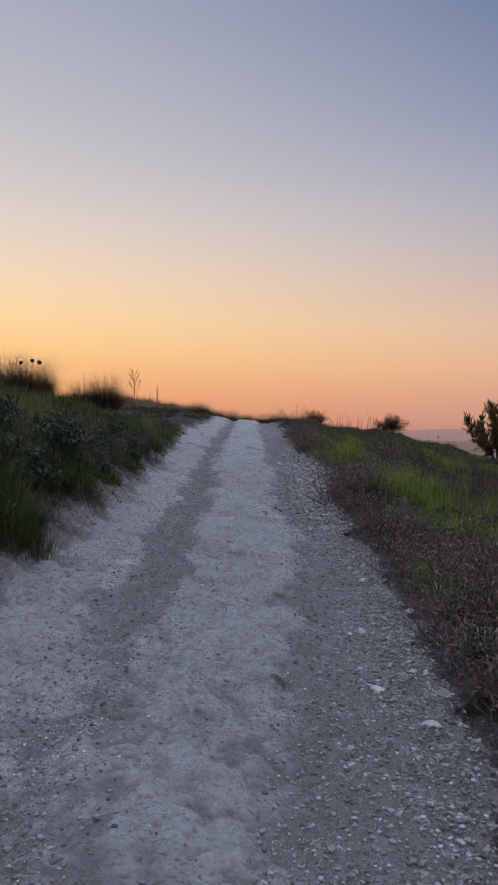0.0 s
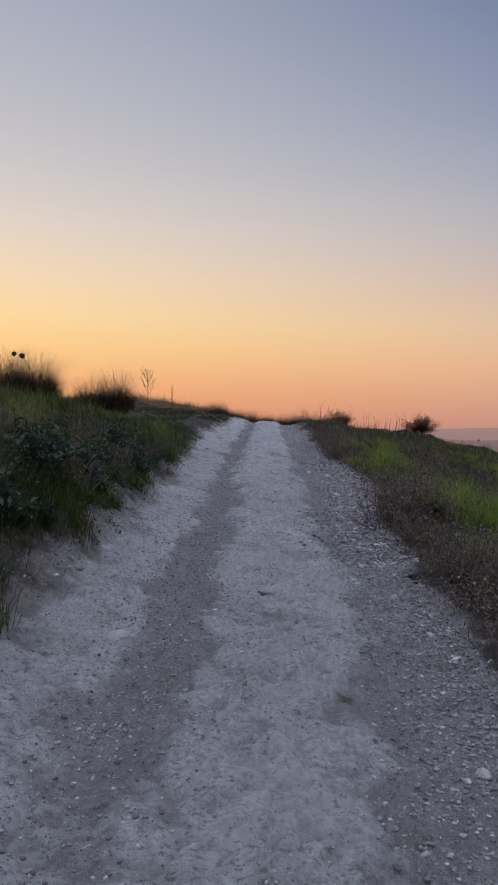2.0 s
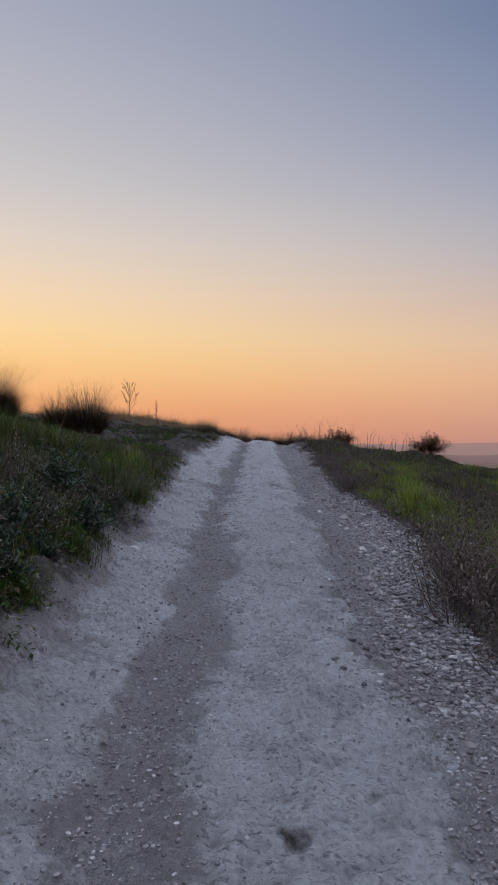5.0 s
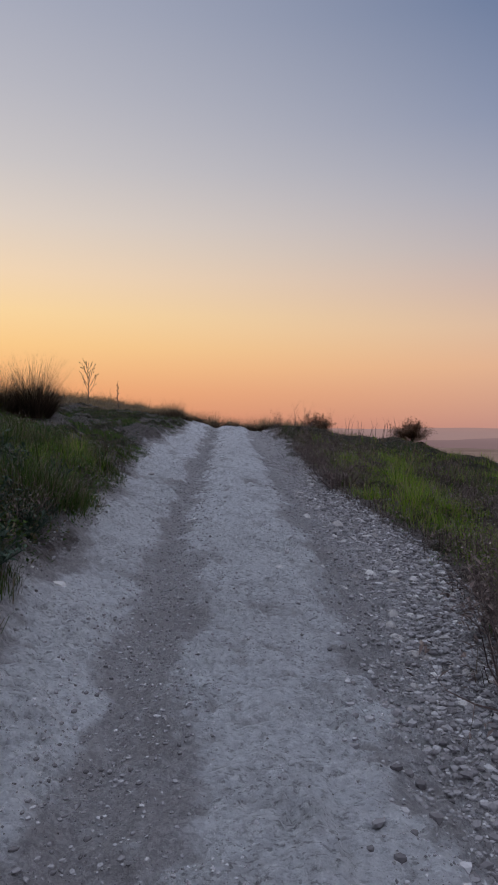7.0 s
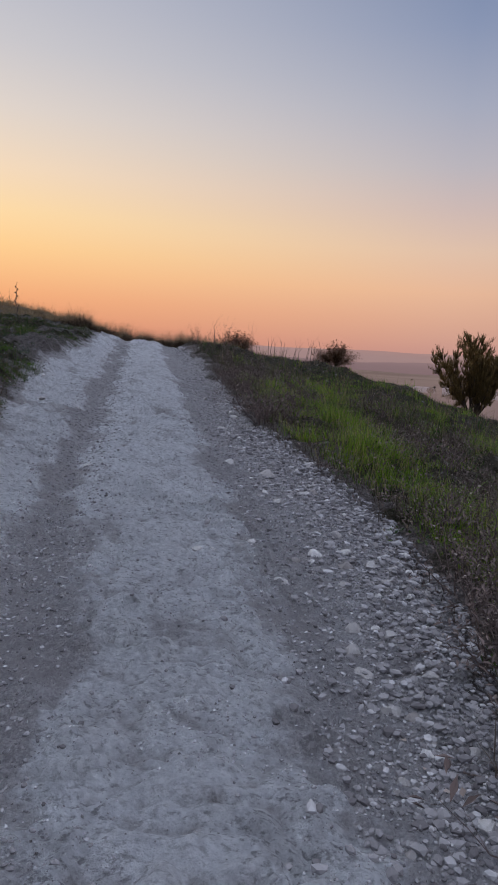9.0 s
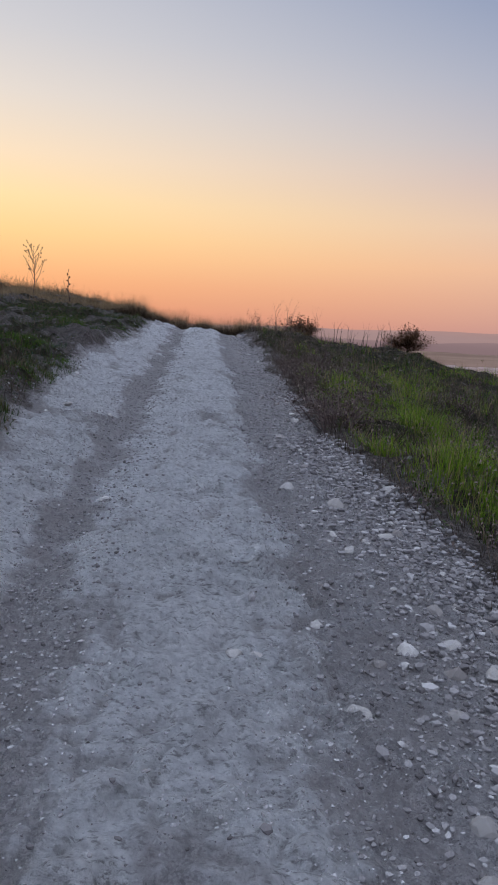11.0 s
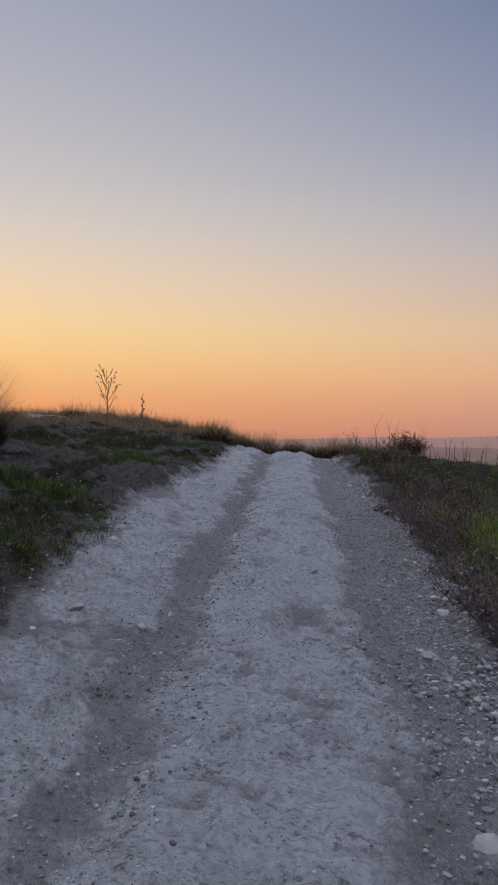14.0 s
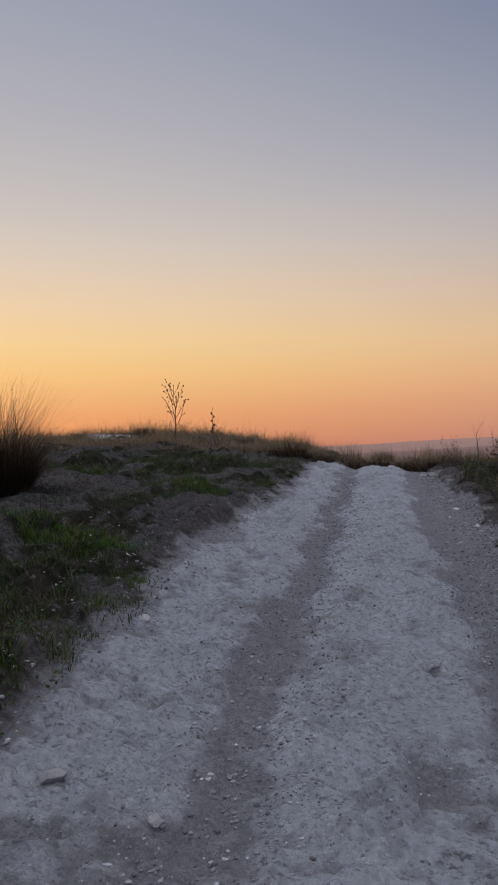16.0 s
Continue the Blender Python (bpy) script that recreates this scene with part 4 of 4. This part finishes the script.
def build_dead_shrubs():
    kinds = [dead_shrub(400 + k, (0.42, 0.5, 0.36, 0.45)[k], (9, 10, 8, 10)[k]) for k in range(4)]
    rng = np.random.RandomState(411)
    spots = []
    for v0, v1, n, off, wid in ((2.6, 9.4, 60, 0.12, 0.9), (10.0, 13.3, 26, 0.18, 0.65), (9.0, 12, 10, 0.15, 0.4), (17, 22, 22, 0.12, 0.5), (13, 17, 6, 1.4, 1.5), (21, 29, 14, 0.3, 1.0), (10, 26, 22, 1.5, 4.5)):
        for _ in range(n):
            v = rng.uniform(v0, v1)
            spots.append((right_edge(v) + off + rng.uniform(0, wid), v, rng.choice([0.6, 0.8, 1.0, 1.25, 1.6]) * rng.uniform(0.85, 1.15)))
    for _ in range(95):
        v = rng.uniform(4.5, 15)
        spots.append((left_edge(v) - rng.uniform(0.35, 2.6), v, rng.uniform(0.6, 1.15)))
    for k, (u, v, s) in enumerate(spots):
        m = Matrix.Translation(spot(u, v)) @ Euler((0, 0, rng.uniform(0, 6))).to_matrix().to_4x4()
        if k < 4:
            kinds[k].matrix_world = m
        else:
            ob = copy_thing(kinds[k % 4], m)
            ob.scale = (s, s, s)


build_dead_shrubs()


def broad_weed(seed, size, n):
    """A dense mound of grey-green lobed leaves on short stalks."""
    rng = np.random.RandomState(seed)
    top, out, ends = new("broadleaf_weed"), [], []
    for k in range(n):
        az, tilt, l = k * 2.4, rng.uniform(0.1, 1.2), size * rng.uniform(0.45, 1)
        e = (math.cos(az) * l * tilt * 0.8, math.sin(az) * l * tilt * 0.8, l * (1.1 - 0.55 * tilt))
        out.append(((0, 0, -0.02), e, 0.005, 0.003))
        for s in np.linspace(0.25, 1.0, 11):
            ends.append(tuple(c * s for c in e))
    part("stalk_mass", tubes_of("stalk_mass", out), GREYLEAF, top)
    e = np.array(ends)
    part("foliage", leaves("foliage", e, rng.uniform(0.035, 0.085, len(e)) * size / 0.4, rng, 0.3, 0.42), GREYLEAF, top)
    return tagged(top, "grey-green thistle-like weed on the bank", "weed", "leafy weeds on the bank")


def build_weeds():
    a, b = broad_weed(431, 0.42, 46), broad_weed(432, 0.3, 36)
    rng = np.random.RandomState(433)
    spots = [(-2.05, 8.0, 1.0), (-1.95, 5.2, 0.9), (-2.3, 6.4, 1.0), (-1.75, 5.9, 0.7), (-2.1, 9.6, 0.8), (-2.6, 7.2, 1.0), (-2.0, 12.3, 0.6), (-1.9, 4.6, 0.8), (1.5, 4.1, 0.6), (-2.9, 10.8, 0.8)]
    for _ in range(85):
        v = rng.uniform(4.3, 14)
        spots.append((left_edge(v) - rng.uniform(0.3, 1.8), v, rng.uniform(0.45, 1.1)))
    for k, (u, v, s) in enumerate(spots):
        m = Matrix.Translation(spot(u, v)) @ Euler((0, 0, rng.uniform(0, 6))).to_matrix().to_4x4()
        if k < 2:
            (a, b)[k].matrix_world = m
        else:
            copy_thing((a, b)[k % 2], m).scale = (s, s, s)


build_weeds()


def balls(name, where, r):
    """Round seed heads with a rough skin."""
    w = np.array(where)
    rng = np.random.RandomState(5)
    v = ICO_V[None] * rng.uniform(0.85, 1.1, (len(w), 12, 1)) * np.asarray(r)[:, None, None] + w[:, None, :]
    f = (np.arange(len(w))[:, None, None] * 12 + ICO_F[None]).reshape(-1, 3)
    return mesh_from(name, v.reshape(-1, 3), None, f)


def thistle(u, v, height, r, seed, sway=0.06):
    """A single thin stalk with a round head."""
    rng = np.random.RandomState(seed)
    top, out = new("dried_thistle"), []
    pts = [Vector((0, 0, -0.02))]
    for k in range(1, 6):
        pts.append(Vector((sway * k * rng.uniform(-0.5, 1) * 0.4, sway * k * rng.uniform(-1, 1) * 0.4, height * k / 5)))
    for k in range(5):
        out.append((tuple(pts[k]), tuple(pts[k + 1]), 0.004 - 0.0004 * k, 0.0036 - 0.0004 * k))
    part("stalk", tubes_of("stalk", out), BROWN, top)
    part("head", balls("head", [tuple(pts[-1])], [r]), BARK, top, "dark round seed head")
    top.location = spot(u, v)
    return tagged(top, "dried thistle with a dark round head", "thistle", "dried thistles")


def build_thistles():
    for k, (u, v, h, r) in enumerate([(-2.82, 9.4, 0.98, 0.034), (-3.05, 9.5, 1.0, 0.03), (-2.98, 9.25, 0.9, 0.028), (-2.45, 9.8, 0.62, 0.022), (-2.6, 10.6, 0.45, 0.022), (3.4, 13.5, 0.5, 0.02), (3.9, 14.2, 0.55, 0.02), (4.3, 13.4, 0.5, 0.022), (4.6, 15.8, 0.62, 0.022), (3.1, 12.2, 0.5, 0.02), (2.25, 12.6, 0.6, 0.02), (2.45, 13.0, 0.5, 0.02), (5.2, 17.5, 0.6, 0.024), (5.6, 19, 0.6, 0.024), (2.9, 11.2, 0.55, 0.02), (6.2, 23, 0.7, 0.03)]):
        thistle(u, v, h, r, 450 + k)


build_thistles()


def branching_weed(name, u, v, height, stems, depth, seed, label, spread, heads, material, radius=0.008, tilt=0.35):
    rng = np.random.RandomState(seed)
    top, out, tips = new(name), [], []
    for _ in range(stems):
        az, t = rng.uniform(0, 6.28), rng.uniform(0.0, tilt)
        grow(rng, (0.03 * math.cos(az), 0.03 * math.sin(az), -0.03), (math.cos(az) * t, math.sin(az) * t, 1), height * (0.62 if depth else 1.0), radius, depth, out, tips, spread, 2, 0.06)
    part("stem_work", tubes_of("stem_work", out), material, top)
    if heads:
        part("seed_heads", balls("seed_heads", tips, rng.uniform(heads * 0.7, heads * 1.2, len(tips))), BARK, top, "small dark seed heads")
    top.location = spot(u, v)
    return tagged(top, label, "weed")


def candelabra(name, u, v, height, arms, seed, label, reach):
    """One upright stem whose side arms sweep up, with a seed head at each tip and fork."""
    rng = np.random.RandomState(seed)
    top, out, tips = new(name), [], []
    stem = [Vector((0, 0, -0.04))]
    for k in range(1, 9):
        stem.append(Vector((rng.normal(0, 0.018), rng.normal(0, 0.018), height * k / 8)))
    for k in range(8):
        out.append((tuple(stem[k]), tuple(stem[k + 1]), 0.017 - 0.0015 * k, 0.0155 - 0.0015 * k))
    tips.append(tuple(stem[-1]))
    for k in range(arms):
        f = 0.28 + 0.66 * k / arms
        p = stem[int(f * 8)].lerp(stem[int(f * 8) + 1], f * 8 % 1)
        az, l = k * 2.4 + rng.uniform(-0.4, 0.4), height * reach * rng.uniform(0.38, 0.62) * (1.15 - 0.75 * f)
        d = Vector((math.cos(az), math.sin(az), 0.9)).normalized()
        for s in range(4):
            d = (d + Vector((0, 0, 0.16)) + Vector(rng.normal(0, 0.09, 3))).normalized()
            q = p + d * l / 4
            out.append((tuple(p), tuple(q), 0.010 - 0.0015 * s, 0.0085 - 0.0015 * s))
            if s > 0:
                e = q + (d + Vector(rng.normal(0, 0.55, 3))).normalized() * l * 0.22
                out.append((tuple(q), tuple(e), 0.005, 0.004))
                tips.append(tuple(e))
            p = q
        tips.append(tuple(p))
    part("stem_work", tubes_of("stem_work", out), BROWN, top)
    part("seed_heads", balls("seed_heads", tips, rng.uniform(0.013, 0.024, len(tips))), BARK, top, "small dark seed heads")
    top.location = spot(u, v)
    return tagged(top, label, "weed")


def build_tall_weeds():
    candelabra("tall_weed", -5.45, 32.0, 1.5, 13, 471, "bare branching weed with seed heads on the brow", 0.85)
    candelabra("thin_weed", -4.3, 31.4, 1.05, 7, 472, "single thin dry stalk on the brow", 0.2)
    branching_weed("low_weed", -6.6, 32.4, 0.4, 3, 1, 473, "low dry weed with seed heads on the brow", 0.6, 0.018, BROWN)
    rng = np.random.RandomState(474)
    for k, (u, v, h) in enumerate([(1.5, 31.8, 0.65), (1.95, 31.5, 1.1), (2.4, 31.6, 1.2), (3.25, 31.3, 1.15), (0.95, 31.6, 0.5)]):
        branching_weed("dry_stalk", u, v, h, 2, 2, 480 + k, "dry feathery stalk on the brow", 0.3, 0, BROWN, 0.010, 0.15)
    for k in range(17):
        branching_weed("dry_stalk", 3.5 + 2.1 * k / 17 + rng.uniform(-0.1, 0.1), 31.4 + rng.uniform(-0.4, 0.4), rng.uniform(0.5, 1.0), 1, 1, 490 + k, "thin dry stalk in a row on the brow", 0.25, 0, BROWN, 0.013, 0.2)


build_tall_weeds()


def bush(name, u, v, width, height, seed, leaf_mat, label, n_leaf, leaf, stems=10):
    """A shrub of forking stems with small leaves towards the ends."""
    rng = np.random.RandomState(seed)
    top, out, tips = new(name), [], []
    for _ in range(stems):
        az, t = rng.uniform(0, 6.28), rng.uniform(0.1, 1.0) * width / height * 0.75
        grow(rng, (0.05 * math.cos(az), 0.05 * math.sin(az), -0.05), (math.cos(az) * t, math.sin(az) * t, 1), height * rng.uniform(0.55, 0.8), 0.012, 2, out, tips, 0.5, 2)
    part("stem_work", tubes_of("stem_work", out), BARK, top)
    t = np.array(tips)
    pick = t[rng.randint(len(t), size=n_leaf)] * rng.uniform(0.35, 1.0, (n_leaf, 1)) + rng.normal(0, 0.05, (n_leaf, 3))
    pick = pick[pick[:, 2] > 0.02]
    part("foliage", leaves("foliage", pick, rng.uniform(0.6, 1.3, len(pick)) * leaf, rng, 0.6, 0.5), leaf_mat, top)
    top.location = spot(u, v)
    return tagged(top, label, "bush")


bush("bush", 2.75, 31.2, 0.82, 0.66, 511, RUST, "small rusty brown bush on the brow", 4200, 0.06)
bush("bush", 6.35, 32.4, 1.6, 0.82, 512, RUST, "wide rusty brown bush on the brow", 6500, 0.06, 20)
bush("bush", 5.6, 31.8, 0.6, 0.4, 513, BROWN, "low dry bush beside a wider one", 700, 0.035, 8)


def evergreen(u, v, height, seed):
    """A many-stemmed shrub with upswept feathery sprays."""
    rng = np.random.RandomState(seed)
    top, wood, sprays = new("evergreen_shrub"), [], []
    for k in range(24):
        az, t = k * 2.4 + rng.uniform(-0.3, 0.3), rng.uniform(0.1, 0.95)
        p, d = Vector((0.12 * math.cos(az), 0.12 * math.sin(az), -0.05)), Vector((math.cos(az) * t, math.sin(az) * t, 1)).normalized()
        l = height * rng.uniform(0.7, 1.08) / (1 + 0.22 * t)
        for s in range(7):
            d = (d + Vector((0, 0, 0.05)) + Vector(rng.normal(0, 0.06, 3))).normalized()
            q = p + d * l / 7
            wood.append((tuple(p), tuple(q), 0.035 * (1 - s / 7.5), 0.035 * (1 - (s + 1) / 7.5)))
            if s >= 1:
                for _ in range(9):
                    w = (d + Vector(rng.normal(0, 0.6, 3)) + Vector((0, 0, 0.15))).normalized()
                    e = q + w * l * rng.uniform(0.08, 0.24)
                    wood.append((tuple(q), tuple(e), 0.008, 0.003))
                    sprays.append((q, e))
            p = q
        sprays.append((p, p + d * 0.25))
    part("stem_work", tubes_of("stem_work", wood), BARK, top)
    root, az, lean, hh = [], [], [], []
    pts, ends = np.array([tuple(a) for a, b in sprays]), np.array([tuple(b) for a, b in sprays])
    per = 46
    f = rng.rand(len(pts), per)[..., None]
    where = (pts[:, None] * (1 - f) + ends[:, None] * f).reshape(-1, 3)
    dirs = np.repeat(ends - pts, per, 0)
    n = len(where)
    a = np.arctan2(dirs[:, 1], dirs[:, 0]) + rng.normal(0, 0.8, n)
    part("sprays", blades("sprays", where, rng.uniform(0.08, 0.19, n), rng.uniform(0.008, 0.014, n), a, rng.uniform(0.1, 0.6, n), rng.uniform(-0.2, 0.2, n)), NEEDLE, top)
    top.location = spot(u, v)
    return tagged(top, "brownish evergreen shrub with upswept feathery sprays", "shrub")


evergreen(10.7, 30.0, 2.4, 521)


# ---- the valley beyond: glowing haze sheet, a far settlement, trees ----
# A see-through ring added round the hill; its glow stands in for haze.
def build_haze_sheet():
    k = 180
    a = np.linspace(0, 2 * np.pi, k, endpoint=False)
    pts = np.concatenate([np.stack([300 * np.sin(a), 300 * np.cos(a), 0 * a + z], -1) for z in (-60, -30, -10, 12)])
    i = np.arange(k)
    q = np.concatenate([np.stack([r * k + i, r * k + (i + 1) % k, (r + 1) * k + (i + 1) % k, (r + 1) * k + i], -1) for r in range(3)])
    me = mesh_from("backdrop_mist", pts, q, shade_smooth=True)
    me.materials.append(haze_glow_material("valley_haze_glow", (132, 110, 112), (176, 142, 134), -24, 6, (-22, 9, 0.62)))
    ob = tagged(new("backdrop_mist", me), "glowing sheet added for the evening haze over the valley", "mist", kind="structure")
    ob.visible_shadow = False


build_haze_sheet()


def on_valley(az, dist):
    """A place on the valley floor by bearing (degrees right of ahead) and distance."""
    x, y = dist * math.sin(radians(az)), dist * math.cos(radians(az))
    return Vector((x, y, -46.0 + 2.0))


WHITEWASH, _n, _p = surface("whitewash", 0.8, 0.2)
wire(_n, _n.mix(_n.noise(0.4, 3, 0.5), (0.72, 0.70, 0.67, 1), (0.82, 0.80, 0.78, 1)), _p, "Base Color")
ROOFING, _n, _p = surface("grey_roofing", 0.8, 0.2)
wire(_n, _n.mix(_n.noise(0.6, 3, 0.5), (0.30, 0.27, 0.26, 1), (0.42, 0.38, 0.36, 1)), _p, "Base Color")


def box_bm(x, y, z, w, d, h):
    bm = bmesh.new()
    bmesh.ops.create_cube(bm, size=1, matrix=Matrix.Translation((x, y, z + h / 2)) @ Matrix.Diagonal((w, d, h, 1)))
    return bm


def bm_mesh(name, bm):
    me = bpy.data.meshes.new(name)
    bm.to_mesh(me)
    bm.free()
    return me


def shed(az, dist, w, h, turn):
    top = new("farm_building")
    part("wall", bm_mesh("wall", box_bm(0, 0, -3, w, 9, h + 3)), WHITEWASH, top)
    bm = bmesh.new()
    c = [bm.verts.new(p) for p in ((-w / 2 - 0.5, -5, h), (w / 2 + 0.5, -5, h), (w / 2 + 0.5, 5, h), (-w / 2 - 0.5, 5, h), (-w / 2 - 0.5, 0, h + 2), (w / 2 + 0.5, 0, h + 2))]
    for f in ((0, 1, 5, 4), (3, 4, 5, 2), (0, 4, 3), (1, 2, 5), (0, 3, 2, 1)):
        bm.faces.new([c[i] for i in f])
    part("roof", bm_mesh("roof", bm), ROOFING, top)
    top.matrix_world = Matrix.Translation(on_valley(az, dist)) @ Euler((0, 0, radians(-az + turn))).to_matrix().to_4x4()
    return tagged(top, "long low white farm building far in the valley", "building", "farm buildings in the valley")


for az, dist, w, h, turn in ((16.2, 930, 22, 5, 6), (17.6, 940, 30, 5, -4), (19.2, 950, 14, 6, 10), (20.4, 935, 26, 5, 0), (22.3, 955, 34, 5, 5), (24.5, 925, 18, 7, -8), (27.5, 940, 26, 6, 4)):
    shed(az, dist, w, h, turn)


def far_tree(seed):
    rng = np.random.RandomState(seed)
    top = new("valley_tree")
    out = [((0, 0, -2), (0.2, 0, 3), 0.35, 0.25)] + [((0.2, 0, 2 + 0.3 * k), (math.cos(k * 2.1) * 2, math.sin(k * 2.1) * 2, 5 + k * 0.5), 0.15, 0.05) for k in range(5)]
    part("trunk", tubes_of("trunk", out), BARK, top)
    n = 520
    d = rng.normal(0, 1, (n, 3))
    d /= np.linalg.norm(d, axis=1)[:, None]
    p = d * (rng.rand(n, 1) ** 0.4) * np.array([3.8, 3.8, 2.6]) * (1 + 0.25 * vnoise(d[:, :1] * 2 + 5, d[:, 1:2] * 2 + 5, seed)) + np.array([0, 0, 3.2])
    part("crown", leaves("crown", p, rng.uniform(0.6, 1.2, n), rng, 0.6, 0.7), DARKGREEN, top)
    return tagged(top, "dim round tree far in the valley", "tree", "valley trees")


def build_far_trees():
    kinds = [far_tree(601), far_tree(602)]
    rng = np.random.RandomState(603)
    for k in range(26):
        az, dist = (rng.uniform(18, 26), rng.uniform(560, 900)) if k < 14 else (rng.uniform(5, 30), rng.uniform(700, 1400))
        m = Matrix.Translation(on_valley(az, dist)) @ Euler((0, 0, rng.uniform(0, 6))).to_matrix().to_4x4()
        if k < 2:
            kinds[k].matrix_world = m
        else:
            s = rng.uniform(0.7, 1.5)
            copy_thing(kinds[k % 2], m).scale = (s, s, s)


build_far_trees()
